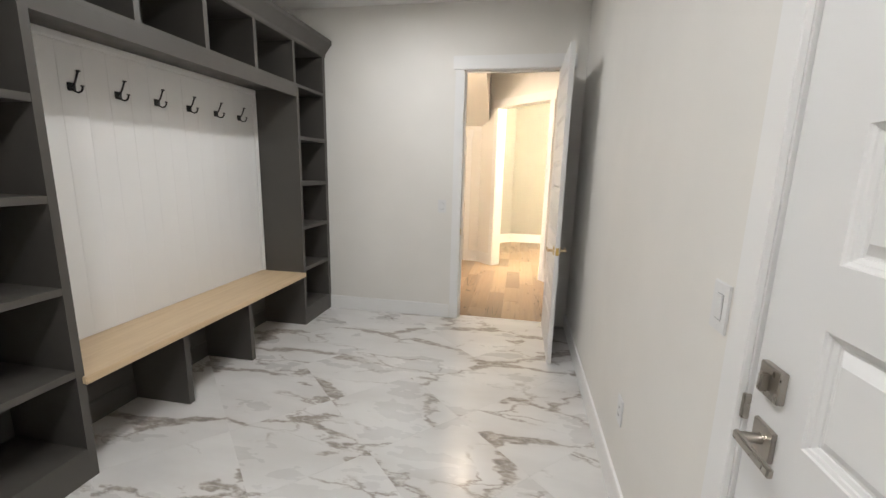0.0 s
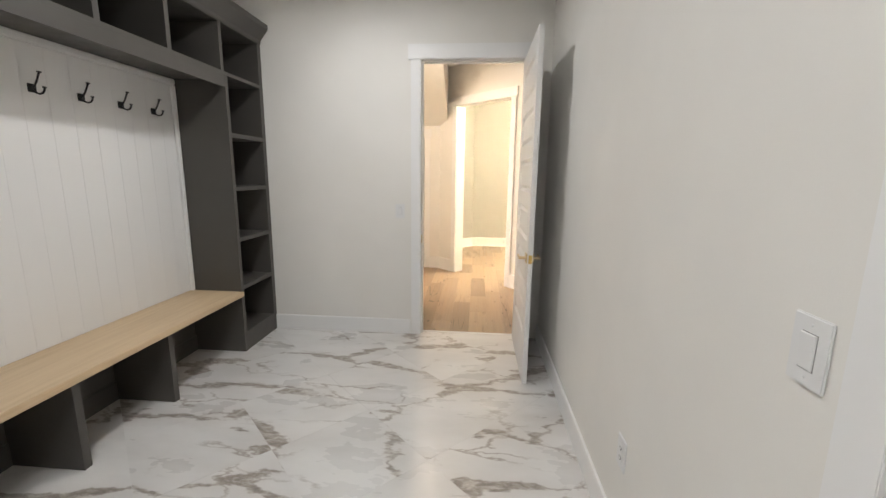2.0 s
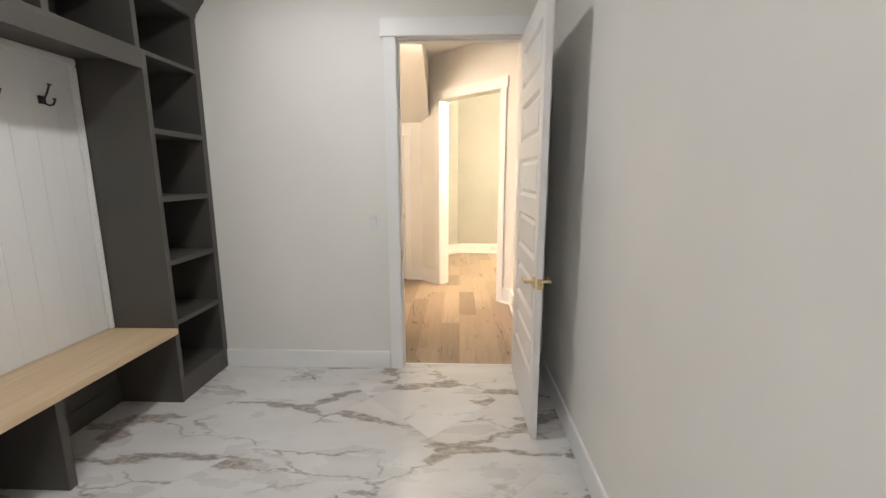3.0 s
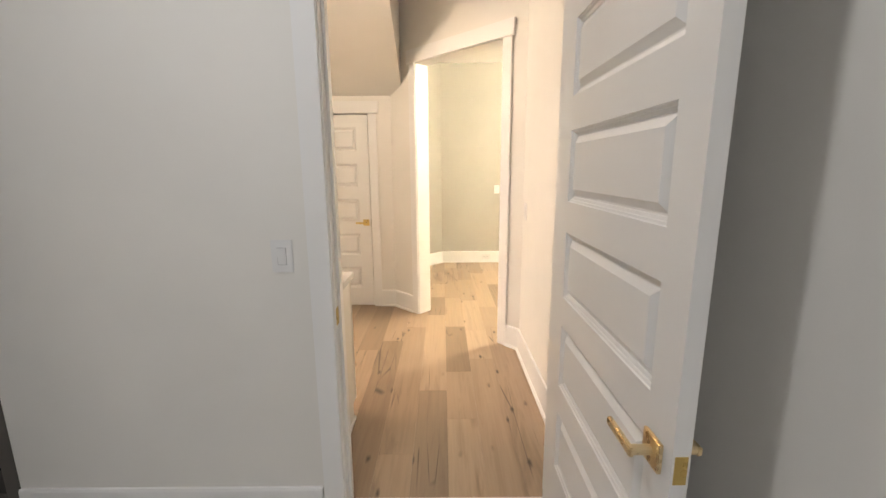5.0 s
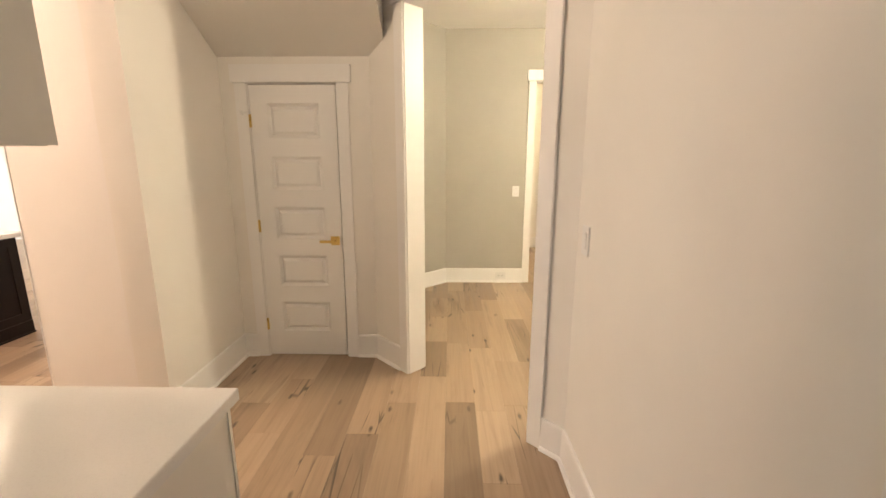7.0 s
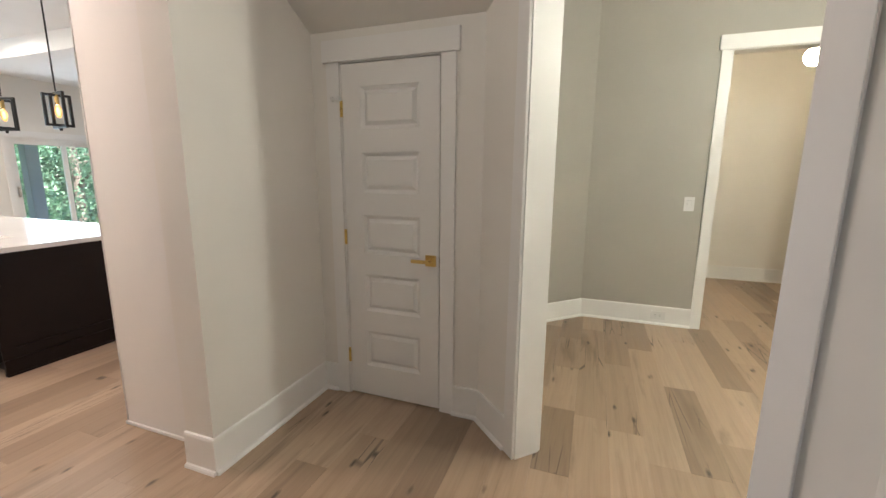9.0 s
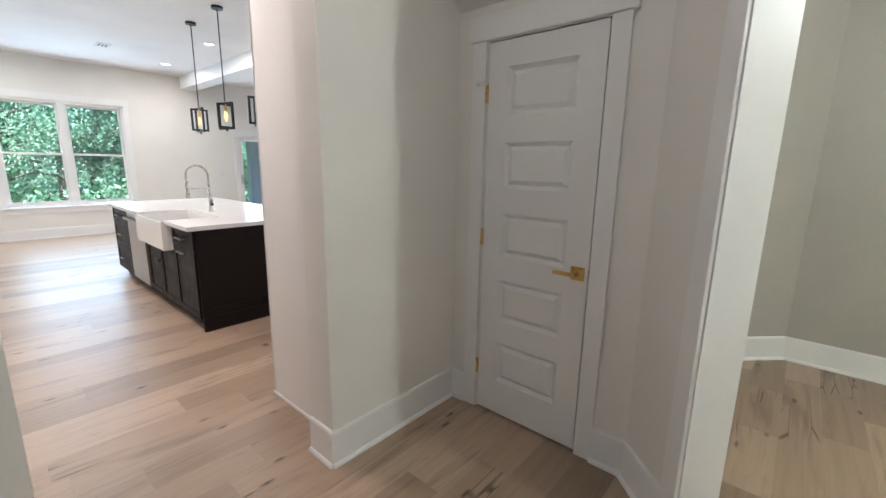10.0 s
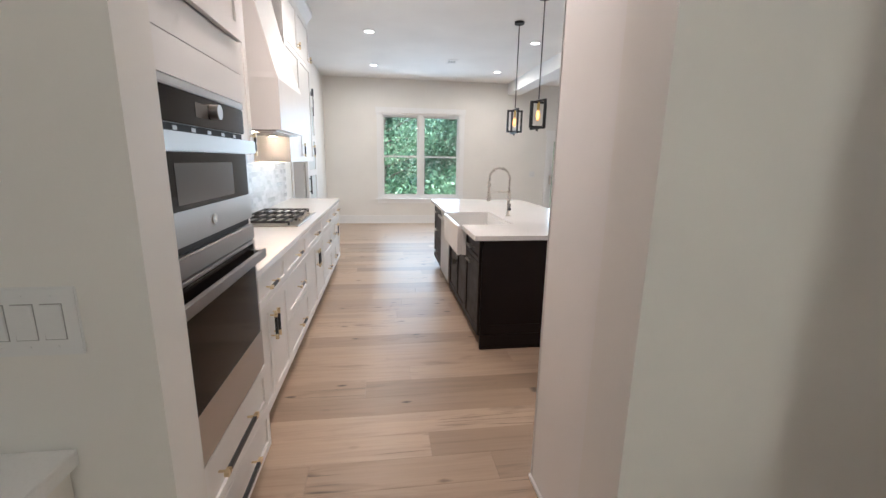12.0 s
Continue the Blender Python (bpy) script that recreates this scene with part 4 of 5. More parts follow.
part("handle", boxes((0.004, W + 0.004, -0.066, -0.054, 0.940, 0.988), (0.004, 0.034, -0.0545, -0.0345, 0.944, 0.984), (W - 0.034, W - 0.004, -0.0545, -0.0345, 0.944, 0.984), bevel=0.003), STEEL, md, "flat steel handle")
# same dark strip for the shaded vent between the ovens
part("vent_slot_shade", boxes((0.010, W - 0.010, -0.0205, -0.0183, 0.658, 0.681)), SHADOWGAP, ov)
part("middle_band", boxes((0.0, W, -0.036, -0.0187, 0.594, 0.657), bevel=0.004), STEEL, ov)
od = part("oven_door", boxes((0.004, W - 0.004, -0.036, -0.0187, 0.022, 0.590), bevel=0.003), STEEL, ov)
part("door_glass", boxes((0.012, W - 0.030, -0.0385, -0.0362, 0.188, 0.578), bevel=0.001), BLACKGLASS, od)
part("handle", boxes((0.004, W + 0.004, -0.078, -0.062, 0.512, 0.552), (0.006, 0.04, -0.0625, -0.0388, 0.515, 0.549), (W - 0.04, W - 0.006, -0.0625, -0.0365, 0.515, 0.549), bevel=0.004), STEEL, od, "flat steel handle")
part("bottom_trim", boxes((0.004, W - 0.004, -0.026, -0.0185, 0.0, 0.018), bevel=0.002), STEEL, ov)


# upper cabinets, hood and splash
def upper_unit(m, width, depth, z0, z1, split, label, side_mat=None, name="wall_cabinet", mat=CABWHITE):
    c = thing(name, m, label, "cabinet", "white wall cabinets" if mat is CABWHITE else "")
    part("body", boxes((0, width, 0, depth, z0, z1)), mat, c)
    n = 2 if width > 0.5 else 1
    for k in range(n):
        x0, x1 = k * width / n + 0.002, (k + 1) * width / n - 0.002
        hx = x1 - 0.05
        f = shaker("door", c, x0, x1, z0 + 0.002, split - 0.002, 0, mat)
        bar_pull(f, hx, -0.02, z0 + 0.13, 0.15, True, BLACKMETAL, GOLD)
        if z1 > split:
            f = shaker("door", c, x0, x1, split + 0.002, z1 - 0.002, 0, mat)
            bar_pull(f, hx, -0.02, split + 0.075, 0.07, True, BLACKMETAL, GOLD)
    return c


UF = 4.60
uppers = ((-2.705, -3.36), (-3.36, -3.95), (-5.14, -6.50))
for xa, xb in uppers:
    c = upper_unit(pose(xa, UF, 0, 0, 0, 180), xa - xb, 0.354, 1.42, 3.04, 2.56, "white wall cabinet with stacked shaker doors")
    bm = bmesh.new()
    prism(bm, [(0, 3.03), (0.012, 3.03), (0.018, 3.06), (0.05, 3.10), (0.085, 3.14), (0.09, 3.186), (0, 3.186)], (0, 0, 0), (xa - xb, 0, 0))
    part("crown", bm, CABWHITE, c)
hd = thing("range_hood", pose(-4.67, 4.246, 1.672), "white painted tapered range hood over the cooktop", "range hood")
bm = bmesh.new()
prof = [(0.0, 0.455, 0.51), (0.37, 0.455, 0.51), (0.41, 0.445, 0.495), (0.9, 0.37, 0.36), (1.2, 0.345, 0.30), (1.515, 0.335, 0.28)]
last = None
for z, hw, d in prof:
    ring = [bm.verts.new(p) for p in ((-hw, 0.001, z), (hw, 0.001, z), (hw, d, z), (-hw, d, z))]
    if last:
        for k in range(4):
            bm.faces.new((last[k], last[(k + 1) % 4], ring[(k + 1) % 4], ring[k]))
    else:
        bm.faces.new(ring[::-1])
    last = ring
bm.faces.new(last)
part("shell", bm, CABWHITE, hd)
part("liner", boxes((-0.41, 0.41, 0.05, 0.46, -0.012, -0.001), bevel=0.002), STEEL, hd, "steel hood insert")
# unseen lamps, added for the warm light on the cabinet side
for k in (-0.34, 0.34):
    part("hood_fill_lamp", rods(((k, 0.25, -0.0125), (k, 0.25, -0.019), 0.032), sides=20), glow("hood_fill_lamp", (1.0, 0.70, 0.45), 16.0), hd, "round warm lamp added under the hood, out of view")
for k in (-0.2, 0.0, 0.2):
    part("filter", boxes((k - 0.09, k + 0.09, 0.10, 0.41, -0.018, -0.0125), bevel=0.002), STEEL, hd)

sp = thing("backsplash", pose(-4.68, 4.2455, 0.917), "marble tile backsplash of small staggered pieces", "backsplash", kind="structure")
part("mortar", boxes((-1.87, 1.87, 0.0, 0.004, 0, 0.50)), GROUT, sp)
bm = boxes((-0.074, 0.074, 0.0, 0.005, -0.0240, 0.0240), bevel=0.0008)
mesh = bpy.data.meshes.new("splash_tile")
bm.to_mesh(mesh)
bm.free()
mesh.materials.append(SPLASH)
for r in range(10):
    for k in range(25):
        x = -1.79 + k * 0.150 + (0.037 if r % 2 else -0.037)
        if abs(x) > 1.79:
            continue
        o = new("splash_tile", mesh)
        o.parent = sp
        o.location = (x, 0.0045, 0.025 + r * 0.0505)
glow_strip = thing("under_cabinet_light", pose(-2.85, 4.33, 1.42), "slim warm light strip under the wall cabinets", "light")
part("strip", boxes((-1.05, 0.0, -0.012, 0.012, -0.012, -0.0005)), glow("warm_strip", (1.0, 0.72, 0.42), 2.4), glow_strip)
copy_thing(glow_strip, pose(-5.16, 4.33, 1.42))

ck = thing("gas_cooktop", pose(-4.70, 4.575, 0.9165), "stainless gas cooktop with black cast-iron grates", "cooktop")
part("tray", boxes((-0.455, 0.455, -0.26, 0.26, 0, 0.012), bevel=0.004), STEEL, ck)
for gx in (-0.30, 0.0, 0.30):
    bars = [(gx - 0.143, gx - 0.131, -0.24, 0.19, 0.032, 0.046), (gx + 0.131, gx + 0.143, -0.24, 0.19, 0.032, 0.046), (gx - 0.131, gx + 0.131, -0.24, -0.228, 0.032, 0.046), (gx - 0.131, gx + 0.131, 0.178, 0.19, 0.032, 0.046)]
    bars += [(gx - 0.131, gx + 0.131, y - 0.006, y + 0.006, 0.034, 0.048) for y in (-0.17, -0.09, -0.02, 0.05, 0.12)]
    bars += [(gx + a - 0.008, gx + a + 0.008, y - 0.008, y + 0.008, 0.012, 0.032) for a in (-0.137, 0.137) for y in (-0.232, 0.182)]
    part("grate", boxes(*bars), IRON, ck, "black iron grate")
    for y in (-0.13, 0.08):
        b = part("burner", rods(((gx, y, 0.012), (gx, y, 0.020), 0.045), sides=20), STEEL, ck)
        part("cap", rods(((gx, y, 0.0202), (gx, y, 0.028), 0.030), sides=20), IRON, b)
for k in range(5):
    part("knob", rods(((-0.20 + 0.10 * k, 0.225, 0.012), (-0.20 + 0.10 * k, 0.225, 0.036), 0.018), sides=16), CHROME, ck)

# barn door beside the pantry
bd = thing("barn_door", pose(-7.80, 4.30, 0.02, 0, 0, 180), "white sliding barn door with frosted panes on a black rail", "door")
part("frame", boxes((0, 0.11, -0.02, 0.02, 0, 2.40), (0.81, 0.92, -0.02, 0.02, 0, 2.40), *[(0.11, 0.81, -0.02, 0.02, z, z + 0.10) for z in (0.0, 0.575, 1.15, 1.725, 2.30)]), TRIM, bd)
for z in (0.10, 0.675, 1.25, 1.825):
    part("pane", boxes((0.108, 0.812, -0.004, 0.004, z, z + 0.475)), FROST, bd, "frosted pane")
part("pull", boxes((0.04, 0.06, -0.065, -0.045, 0.86, 1.16), (0.045, 0.055, -0.046, -0.0205, 0.90, 0.915), (0.045, 0.055, -0.046, -0.0205, 1.105, 1.12), bevel=0.002), BLACKMETAL, bd, "black pull")
for x in (0.12, 0.80):
    hg = part("hanger", boxes((x - 0.02, x + 0.02, -0.028, -0.0205, 2.16, 2.56)), BLACKMETAL, bd, "black strap hanger")
    part("wheel", rods(((x, -0.030, 2.57), (x, -0.010, 2.57), 0.045), sides=20), BLACKMETAL, hg)
rl = thing("barn_rail", pose(-7.80, 4.245, 2.53, 0, 0, 180), "black steel sliding-door rail on the wall", "rail")
part("rail", boxes((-0.9, 1.0, -0.062, -0.050, 0, 0.04)), BLACKMETAL, rl)
part("spacer", rods(*[((x, -0.050, 0.02), (x, -0.0005, 0.02), 0.012) for x in (-0.8, -0.2, 0.4, 0.95)]), BLACKMETAL, rl)

# ---- island ----
IX0, IX1, IY0, IY1 = -3.805, -6.62, 6.255, 7.40
it = thing("island_countertop", pose(-5.22, 6.8, 0.88), "white quartz island countertop cut out for the sink", "countertop")
SX0, SX1 = -4.33, -5.20
part("slab", boxes((SX0 + 5.22, -3.77 + 5.22, 6.19 - 6.8, 7.50 - 6.8, 0.0005, 0.036), (-6.67 + 5.22, SX1 + 5.22, 6.19 - 6.8, 7.50 - 6.8, 0.0005, 0.036), (SX1 + 5.22, SX0 + 5.22, 6.66 - 6.8, 7.50 - 6.8, 0.0005, 0.036)), QUARTZ, it)
group = "dark island cabinets"


def island(x):
    return pose(x, IY0, 0, 0, 0, 0)


base_unit(island(-4.325), 0.52, [("drawer", 0, 1, 0.70, 0.875, "mid"), ("door", 0, 1, 0.11, 0.695, "top")], ESPRESSO, NICKEL, NICKEL, "espresso island cabinet with drawer and pull-out", 1.14, group=group)
base_unit(island(-5.205), 0.88, [("door", 0, 0.5, 0.11, 0.62, "right"), ("door", 0.5, 1, 0.11, 0.62, "left")], ESPRESSO, NICKEL, NICKEL, "espresso island sink cabinet with two doors", 1.14, 0.635, pull=0.05, group=group)
base_unit(island(-6.62), 0.74, DRAW3, ESPRESSO, NICKEL, NICKEL, "espresso island cabinet with three drawers", 1.14, group=group)
ep = thing("island_end_panel", pose(IX0, IY0, 0, 0, 0, 90), "espresso framed end panel of the island", "cabinet panel")
shaker("panel", ep, 0.0, 1.14, 0.12, 0.878, 0.0, ESPRESSO, 0.075, 0.018)
part("plinth", boxes((0.0, 1.14, -0.024, -0.0005, 0, 0.119), bevel=0.002), ESPRESSO, ep)
part("shoe", boxes((-0.001, 1.14, -0.038, -0.0245, 0, 0.018), bevel=0.004), ESPRESSO, ep)
dw = thing("dishwasher", pose(-5.875, IY0, 0.0, 0, 0, 0), "stainless dishwasher built into the island", "dishwasher")
part("tub", boxes((0.0, 0.665, 0.0, 0.58, 0.10, 0.878)), SHADOWGAP, dw)
dd = part("door", boxes((0.01, 0.655, -0.030, -0.001, 0.11, 0.865), bevel=0.004), STEEL, dw)
part("handle", boxes((0.03, 0.635, -0.075, -0.058, 0.785, 0.815), (0.05, 0.07, -0.058, -0.0305, 0.79, 0.81), (0.595, 0.615, -0.058, -0.0305, 0.79, 0.81), bevel=0.003), STEEL, dd)
sk = thing("farmhouse_sink", pose(-4.765, 6.16, 0.64), "white fireclay apron-front sink", "sink")
bm = boxes((-0.43, 0.43, 0.0, 0.032, 0.0, 0.262), (-0.43, 0.43, 0.475, 0.50, 0.0, 0.262), (-0.43, -0.40, 0.032, 0.475, 0.0, 0.262), (0.40, 0.43, 0.032, 0.475, 0.0, 0.262), (-0.40, 0.40, 0.032, 0.475, 0.0, 0.04), bevel=0.006)
part("basin", bm, CERAMIC, sk)
part("drain", rods(((0, 0.26, 0.040), (0, 0.26, 0.043), 0.045), sides=20), CHROME, sk)

fc = thing("spring_faucet", pose(-4.89, 6.78, 0.9165, 0, 0, 0), "brushed chrome spring-neck faucet with pull-down spray", "faucet")
part("base", rods(((0, 0, 0), (0, 0, 0.012), 0.030), ((0, 0, 0.012), (0, 0, 0.255), 0.018), sides=20), CHROME, fc, smooth=False)
arc = [(0, 0, 0.25), (0, 0, 0.33)] + [(0, -0.105 + 0.105 * math.cos(a), 0.37 + 0.11 * math.sin(a)) for a in np.linspace(0, math.pi, 15)] + [(0, -0.21, 0.34)]
part("hose", tube(arc, 0.008), NICKEL, fc, "grey hose inside the spring", True)
pts = [Vector(p) for p in arc]
coil = []
for i in range(len(pts) - 1):
    for k in range(10):
        f = k / 10
        p = pts[i].lerp(pts[i + 1], f)
        d = (pts[i + 1] - pts[i]).normalized()
        side = Vector((1, 0, 0))
        up = d.cross(side)
        a = (i + f) * 1.5 * math.tau
        coil.append(p + 0.0125 * (math.cos(a) * side + math.sin(a) * up))
part("spring", tube(coil, 0.0042, 6), CHROME, fc, smooth=True)
part("support_arm", rods(((0, 0, 0.245), (0, -0.21, 0.245), 0.007)), CHROME, fc)
part("spray_head", rods(((0, -0.21, 0.345), (0, -0.21, 0.20), 0.016), ((0, -0.21, 0.20), (0, -0.21, 0.15), 0.022), sides=18), CHROME, fc)
part("lever", rods(((0.018, 0, 0.07), (0.055, 0.0, 0.075), 0.014), ((0.045, 0.0, 0.075), (0.060, 0.0, 0.13), 0.006)), BLACKMETAL, fc, "black side lever")

# ---- pendants ----
pn = thing("pendant_light", pose(-6.33, 7.25, HK), "black open-frame pendant lantern with an amber bulb", "pendant light", "pendants over the island")
part("canopy", rods(((0, 0, -0.028), (0, 0, -0.0005), 0.062), sides=28), BLACKMETAL, pn)
part("stem", rods(((0, 0, -1.04), (0, 0, -0.028), 0.0065)), BLACKMETAL, pn)
LT, LB = -1.05, -1.365
s, b = 0.124, 0.0112
def open_frame(bm, half, lo, hi, turn):
    """A rectangular bar frame in the x-z plane, turned about z, as one ring."""
    rings = [[(x, y, z) for x, z in ((-q, lo + (half + b - q)), (q, lo + (half + b - q)), (q, hi - (half + b - q)), (-q, hi - (half + b - q)))] for q, y in ((half + b, -b), (half - b, -b), (half - b, b), (half + b, b))]
    rings = [[bm.verts.new(pose(0, 0, 0, 0, 0, turn) @ Vector(p)) for p in ring] for ring in rings]
    for k in range(4):
        one, two = rings[k], rings[(k + 1) % 4]
        for j in range(4):
            bm.faces.new((one[j], one[(j + 1) % 4], two[(j + 1) % 4], two[j]))
    return bm


part("outer_frame", open_frame(bmesh.new(), s, LB, LT, 0), BLACKMETAL, pn, "black rectangular frame")
part("inner_frame", open_frame(bmesh.new(), s * 0.75, LB + 0.015, LT - 0.015, 90), BLACKMETAL, pn, "smaller crossed black frame")
part("socket", rods(((0, 0, LT - 0.105), (0, 0, LT - 0.012), 0.016), sides=16), BRASS, pn, "brass lamp holder")
bm = bmesh.new()
bmesh.ops.create_uvsphere(bm, u_segments=20, v_segments=14, radius=1.0, matrix=Matrix.Translation((0, 0, LT - 0.165)) @ Matrix.Diagonal((0.026, 0.026, 0.062, 1)))
bulb = part("bulb", bm, BULB, pn, "glowing amber bulb", True)
bulb.visible_shadow = False
bm = bmesh.new()
bmesh.ops.create_uvsphere(bm, u_segments=14, v_segments=10, radius=1.0, matrix=Matrix.Translation((0, 0, LT - 0.165)) @ Matrix.Diagonal((0.014, 0.014, 0.040, 1)))
part("filament", bm, FILAMENT, bulb, "", True)
part("finial", rods(((0, 0, LB - 0.022), (0, 0, LB + 0.004), 0.012), sides=14), BLACKMETAL, pn)
for x in (-5.475, -4.62):
    copy_thing(pn, pose(x, 7.25, HK) @ pose(0, 0, 0, 0, 0, 14 if x < -5 else -8))

# ---- fridge surround and drop zone ----
fp = thing("fridge_panel", pose(-1.79, 6.200, 0, 0, 0, 0), "tall white painted refrigerator end panel", "cabinet panel")
part("panel", boxes((-0.640, -0.002, 0.0, 0.022, 0.0, 2.75), bevel=0.001), CABWHITE, fp)
part("edge_strip", boxes((-0.647, -0.6405, -0.004, 0.024, 0.0, 2.75), bevel=0.001), CABWHITE, fp)
part("shoe", boxes((-0.647, -0.002, -0.015, -0.0045, 0.0, 0.022), bevel=0.003), TRIM, fp)

dz = thing("drop_zone_cabinet", pose(-0.57, 4.892, 0, 0, 0, 180), "pale painted base cabinet beside the mudroom doorway", "cabinet")
part("body", boxes((0.0, 1.045, 0, 0.62, 0.10, 0.8715), (0.0, 1.045, 0.06, 0.62, 0, 0.0995)), DESKPAINT, dz)
part("face_edge", boxes((-0.004, 0.02, -0.012, -0.0005, 0.10, 0.8715)), DESKPAINT, dz)
part("shoe", boxes((-0.014, -0.0005, 0.06, 0.615, 0.0, 0.022), bevel=0.003), TRIM, dz)
for k, (x0, x1) in enumerate(((0.022, 0.522), (0.526, 1.04))):
    f = shaker("drawer", dz, x0, x1, 0.70, 0.866, 0, DESKPAINT, 0.04)
    kn = part("knob", rods(((0.5 * (x0 + x1), -0.0205, 0.79), (0.5 * (x0 + x1), -0.042, 0.79), 0.006), sides=12), GOLD, f, "gold knob")
    f = shaker("door", dz, x0, x1, 0.11, 0.695, 0, DESKPAINT)
    part("knob", rods(((x1 - 0.035 if k == 0 else x1 - 0.06, -0.0205, 0.715), (x1 - 0.035 if k == 0 else x1 - 0.06, -0.046, 0.715), 0.007), ((x1 - 0.055 if k == 0 else x1 - 0.085, -0.046, 0.715), (x1 - 0.015 if k == 0 else x1 - 0.035, -0.046, 0.715), 0.008), sides=12), GOLD, f, "gold knob")
dt = thing("drop_zone_countertop", pose(-1.08, 4.57, 0.872), "white quartz counter with a square front edge", "countertop")
part("slab", boxes((-0.537, 0.530, -0.3195, 0.357, 0.0005, 0.036), bevel=0.002), QUARTZ, dt)
upper_unit(pose(-0.60, 4.56, 0, 0, 0, 180), 1.015, 0.328, 1.535, 2.62, 2.62, "pale wall cabinet over the drop-zone counter", name="hall_wall_cabinet", mat=DESKPAINT)

# bedroom globe, then the added fill globe of the den
for place in GLOBES:
    gp = thing("globe_light", pose(place[0], place[1], 3.06), "round amber glass ceiling globe, switched on" if place[1] > 9 else "unseen pale globe added to fill the den with light", "ceiling light")
    part("canopy", rods(((0, 0, -0.025), (0, 0, -0.0005), 0.06), sides=24), BRASS, gp)
    part("stem", rods(((0, 0, -0.42), (0, 0, -0.025), 0.007)), BRASS, gp)
    bm = bmesh.new()
    bmesh.ops.create_uvsphere(bm, u_segments=24, v_segments=16, radius=0.085, matrix=Matrix.Translation((0, 0, -0.50)))
    part("globe", bm, GLOBE if place[1] > 9 else DENFILL, gp, "glowing globe", True)

# ---- outside ----
setting("ground", boxes((-160, 120, -120, 140, -0.62, -0.30)), GRASS, "ground", "grass ground round the house")
setting("porch", boxes((-13.2, -10.63, 8.6, 12.4, -0.295, -0.06)), CONCRETE, "porch", "concrete porch slab")
# out of view, added to keep the sun off the column
setting("porch_shade_slab", boxes((-13.25, -10.63, 8.6, 12.4, 2.641, 2.80)), CEIL, "roof", "unseen flat white slab added to shade the porch column")
col = thing("porch_column", pose(-12.9, 10.9, -0.06), "grey painted square porch column", "column")
part("shaft", boxes((-0.13, 0.13, -0.13, 0.13, 0.0, 2.7), bevel=0.008), PORCHGREY, col)
part("base", boxes((-0.16, 0.16, -0.16, 0.16, 0.0, 0.25), bevel=0.006), PORCHGREY, col)


def leaves(rng, centres, count, spread, size):
    """Small pointed leaves scattered round a set of twig ends, as vertices and faces."""
    c = centres[rng.integers(0, len(centres), count)] + rng.normal(0, 1, (count, 3)) * spread
    a = rng.normal(0, 1, (count, 3))
    a /= np.linalg.norm(a, axis=1)[:, None]
    b = np.cross(a, rng.normal(0, 1, (count, 3)))
    b /= np.linalg.norm(b, axis=1)[:, None]
    s = (size * rng.uniform(0.6, 1.4, count))[:, None]
    v = np.stack([c - a * s, c + b * s * 0.45, c + a * s, c - b * s * 0.45], 1).reshape(-1, 3)
    return v, np.arange(count * 4).reshape(-1, 4)


def tree(x, y, height, seed, mat, count=28000):
    rng = np.random.default_rng(seed)
    t = thing("tree", pose(x, y, -0.35), "tall leafy deciduous tree behind the house", "tree", "trees behind the house")
    lean = rng.normal(0, 0.05, 2)
    top = np.array([lean[0] * height, lean[1] * height, height * 0.9])
    bm = rod(bmesh.new(), (0, 0, 0), top, 0.02 * height, 0.004 * height, 9)
    ends = []
    for i in range(38):
        f = rng.uniform(0.16, 0.97)
        base = top * f
        ang, out = rng.uniform(0, math.tau), height * 0.30 * (1.15 - 0.7 * f) * rng.uniform(0.5, 1.2)
        tip = base + np.array([math.cos(ang) * out, math.sin(ang) * out, out * rng.uniform(0.1, 0.6)])
        rod(bm, base, tip, 0.006 * height * (1.1 - f), 0.012, 5)
        for g in (0.45, 0.7, 0.9, 1.05):
            ends.append(base + (tip - base) * g + rng.normal(0, 0.25, 3))
    part("trunk", bm, BARK, t, "grey-brown trunk with limbs")
    v, f = leaves(rng, np.array(ends), count, 0.26, 0.046)
    mesh = bpy.data.meshes.new("crown")
    mesh.from_pydata(v.tolist(), [], f.tolist())
    mesh.materials.append(mat)
    crown = new("crown", mesh)
    crown.parent = t
    PLACE[crown] = PLACE[t]


rng = np.random.default_rng(7)
for i in range(11):
    tree(-15.5 - 1.2 * (i % 3) - rng.uniform(0, 1.2), 1.6 + i * 1.35 + rng.uniform(-0.4, 0.4), rng.uniform(6.0, 9.5), 20 + i, LEAF_A if i % 2 else LEAF_B)
for i in range(7):
    tree(-21 - rng.uniform(0, 2), -1.0 + i * 3.0 + rng.uniform(-0.6, 0.6), rng.uniform(10, 13), 60 + i, LEAF_B, 20000)
# far woods: one mass of leaves closing the view
rng = np.random.default_rng(3)
ends = np.stack([rng.uniform(-34, -27, 900), rng.uniform(-22, 40, 900), rng.uniform(-0.3, 15, 900)], 1)
v, f = leaves(rng, ends, 170000, 0.7, 0.12)
mesh = bpy.data.meshes.new("far_woods")
mesh.from_pydata(v.tolist(), [], f.tolist())
mesh.materials.append(LEAF_B)
tagged(new("far_woods", mesh), "dense green woods far behind the house", "woods", kind="stuff")
# undergrowth
ends = np.stack([rng.uniform(-20, -14.2, 300), rng.uniform(-4, 20, 300), rng.uniform(-0.3, 0.7, 300)], 1)
v, f = leaves(rng, ends, 20000, 0.32, 0.075)
mesh = bpy.data.meshes.new("undergrowth")
mesh.from_pydata(v.tolist(), [], f.tolist())
mesh.materials.append(LEAF_A)
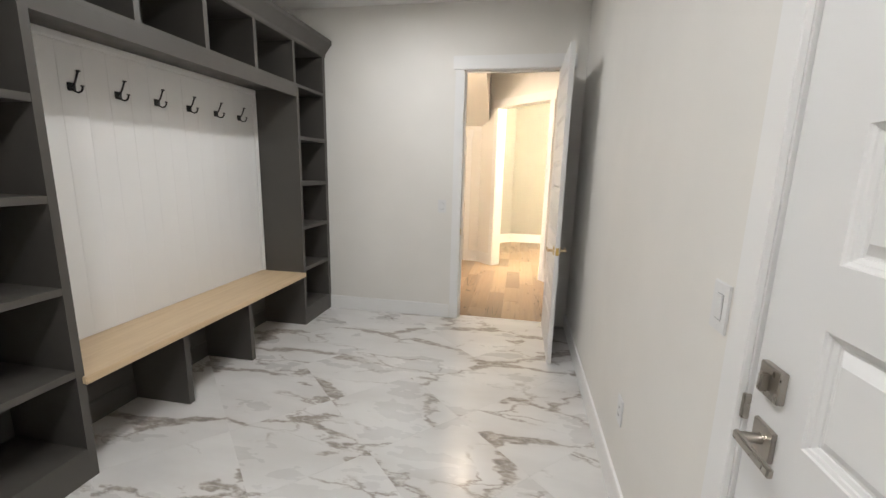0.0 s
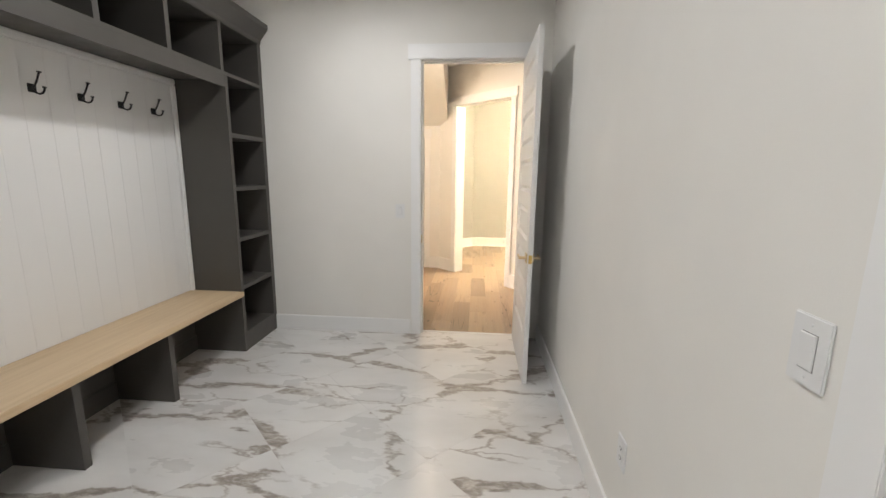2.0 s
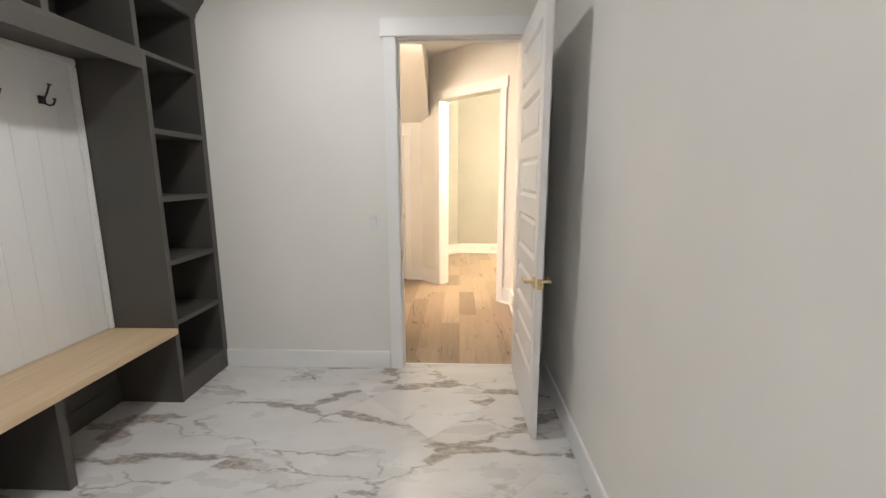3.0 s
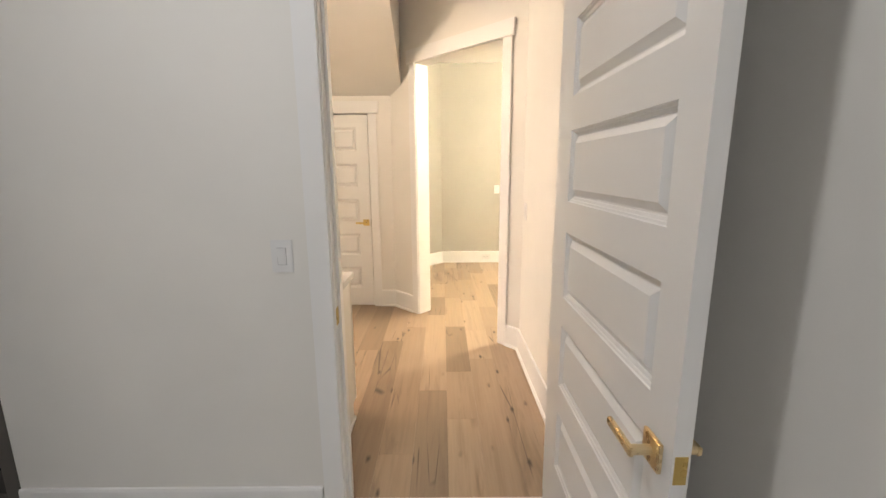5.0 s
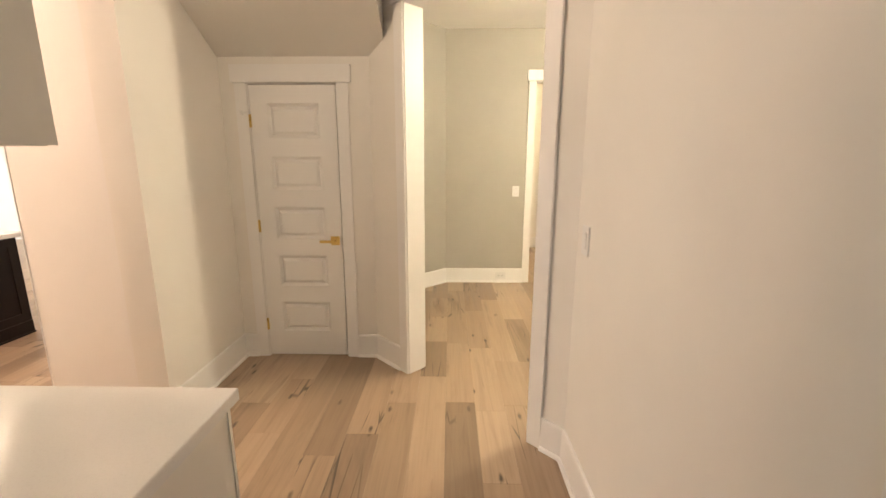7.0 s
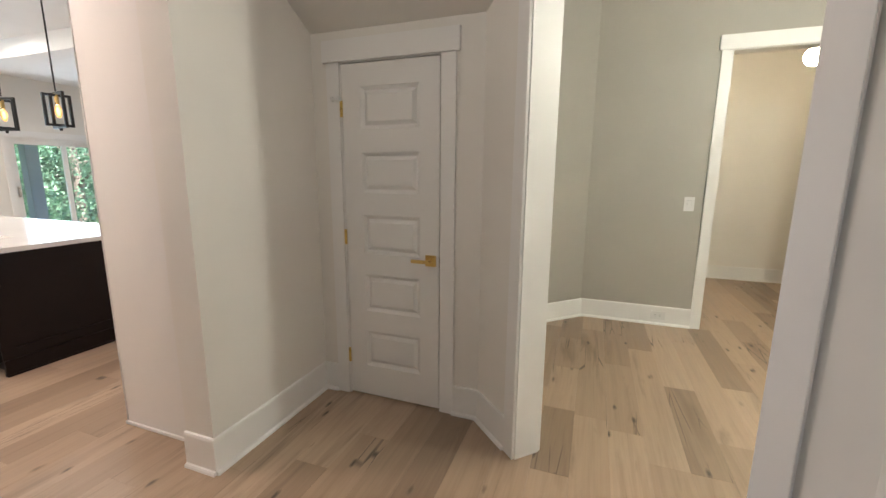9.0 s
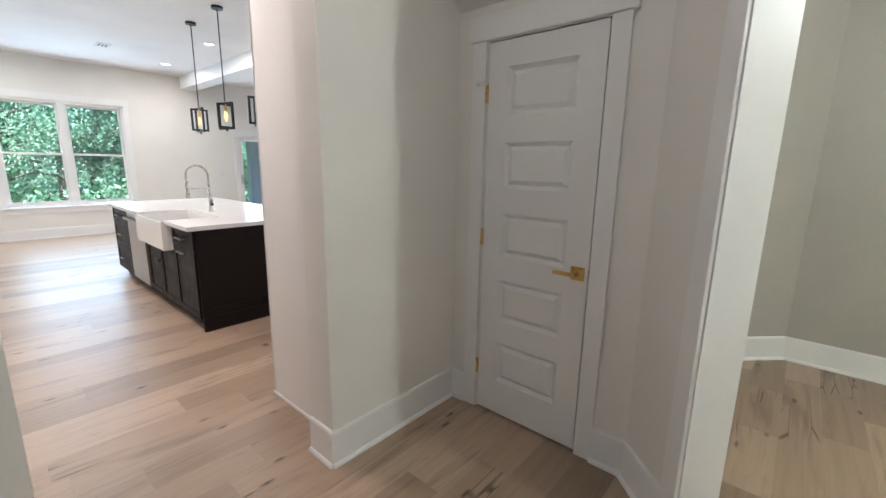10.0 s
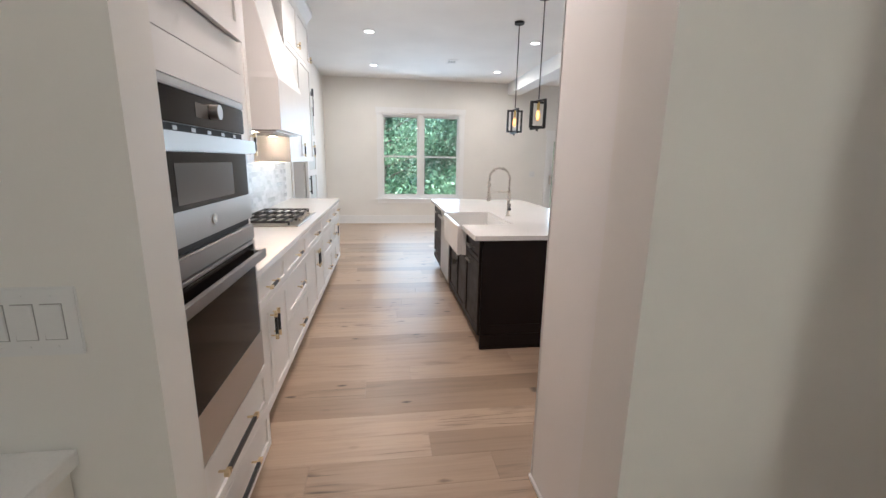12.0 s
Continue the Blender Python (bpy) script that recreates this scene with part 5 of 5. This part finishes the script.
tagged(new("undergrowth", mesh), "leafy green shrubs at the wood's edge", "shrubs", kind="stuff")

# ---- floors ----
tiles = setting("floor_mudroom", boxes((-2.46, 0.78, -1.22, 4.185, -0.06, -0.0009)), GROUT, "floor", "diagonal white porcelain tiles with grey-brown veins")
PITCH, JOINT = 0.869 / math.sqrt(2), 0.0008
half = (PITCH - JOINT) / 2
bm = boxes((-half, half, -half, half, -0.0040, 0.0), bevel=0.0004)
bmesh.ops.delete(bm, geom=[f for f in bm.faces if f.normal.z < -0.9], context="FACES")
tile_mesh = bpy.data.meshes.new("tile")
bm.to_mesh(tile_mesh)
bm.free()
tile_mesh.materials.append(MARBLE)
U, V = Vector((1, 1, 0)).normalized(), Vector((-1, 1, 0)).normalized()
# corner of the grid at x + y = 2.18 and y - x = 3.40
corner = Vector(((2.18 - 3.40) / 2, (2.18 + 3.40) / 2, 0))
edge_bm = bmesh.new()
for i in range(-8, 9):
    for j in range(-9, 9):
        c = corner + U * (i + 0.5) * PITCH + V * (j + 0.5) * PITCH
        if not (-2.75 < c.x < 1.05 and -1.5 < c.y < 4.6):
            continue
        reach = half * math.sqrt(2)
        inside = -2.335 < c.x - reach and c.x + reach < 0.652 and -1.1 < c.y - reach and c.y + reach < 4.185
        if inside:
            ob = new("tile", tile_mesh)
            ob.parent = tiles
            ob.matrix_basis = Matrix.Translation(c) @ pose(0, 0, 0, 0, 0, 45 + 180 * random.randint(0, 1))
            continue
        # cut tiles along the walls
        cut = bmesh.new()
        box(cut, -half, half, -half, half, -0.0040, 0.0)
        turn = Matrix.Translation(c) @ pose(0, 0, 0, 0, 0, 45)
        back = turn.inverted()
        empty = False
        for co, no in (((-2.335, 0, 0), (-1, 0, 0)), ((0.652, 0, 0), (1, 0, 0)), ((0, -1.1, 0), (0, -1, 0)), ((0, 4.185, 0), (0, 1, 0))):
            bmesh.ops.bisect_plane(cut, geom=cut.verts[:] + cut.edges[:] + cut.faces[:], plane_co=back @ Vector(co), plane_no=back.to_3x3() @ Vector(no), clear_outer=True)
            if not cut.faces:
                empty = True
                break
        if empty:
            cut.free()
            continue
        ob = part("tile", cut, MARBLE, tiles)
        ob.matrix_basis = turn

planks = setting("floor_oak", boxes((-10.62, 3.33, 4.188, 12.12, -0.06, -0.012), (-10.62, -6.7, 2.5, 4.188, -0.06, -0.012)), SUBFLOOR, "floor", "wide pale knotty oak planks")
WIDE = 0.188
shared = {}


def plank_mesh(length):
    key = round(length, 2)
    if key not in shared:
        w, l, c = WIDE / 2 - 0.0002, length / 2 - 0.0002, 0.0006
        v = [(sx * w, sy * l, -0.0119) for sx, sy in ((-1, -1), (1, -1), (1, 1), (-1, 1))] + [(sx * w, sy * l, -c) for sx, sy in ((-1, -1), (1, -1), (1, 1), (-1, 1))] + [(sx * (w - c), sy * (l - c), 0) for sx, sy in ((-1, -1), (1, -1), (1, 1), (-1, 1))]
        f = [(8, 9, 10, 11)] + [(a + k, a + (k + 1) % 4, a + 4 + (k + 1) % 4, a + 4 + k) for a in (0, 4) for k in range(4)]
        mesh = bpy.data.meshes.new("plank")
        mesh.from_pydata(v, [], f)
        mesh.materials.append(OAK)
        shared[key] = mesh
    return shared[key]


rest_v, rest_f = [], []
rng = random.Random(11)
i = 0
x = 3.2
while x > -10.6:
    y = 4.188
    first = True
    while y < 12.1:
        length = rng.choice((0.6, 0.9, 1.2, 1.5, 1.8, 2.1))
        if first:
            length *= rng.choice((0.35, 0.6, 0.8, 1.0))
            first = False
        length = min(length, 12.12 - y)
        if length < 0.05:
            break
        mid = (x - WIDE / 2, y + length / 2, 0)
        mesh = plank_mesh(length)
        near = (-8.2 < x < 1.5 and y < 8.2) or (-0.9 < x < 2.3)
        if near and not (x > 0.75 and y + length < 5.8):
            ob = new("plank", mesh)
            ob.parent = planks
            ob.location = mid
        else:
            k = len(rest_v)
            rest_v += [(p.co.x + mid[0], p.co.y + mid[1], p.co.z) for p in mesh.vertices]
            rest_f += [[q + k for q in p.vertices] for p in mesh.polygons]
        y += length
    x -= WIDE
mesh = bpy.data.meshes.new("far_planks")
mesh.from_pydata(rest_v, [], rest_f)
mesh.materials.append(OAK)
ob = new("far_planks", mesh)
ob.parent = planks
tagged(ob, kind="stuff")
part("threshold", boxes((-0.449, 0.451, 4.178, 4.202, -0.010, 0.004), bevel=0.002), PLASTIC, planks, "white metal edge strip at the doorway")
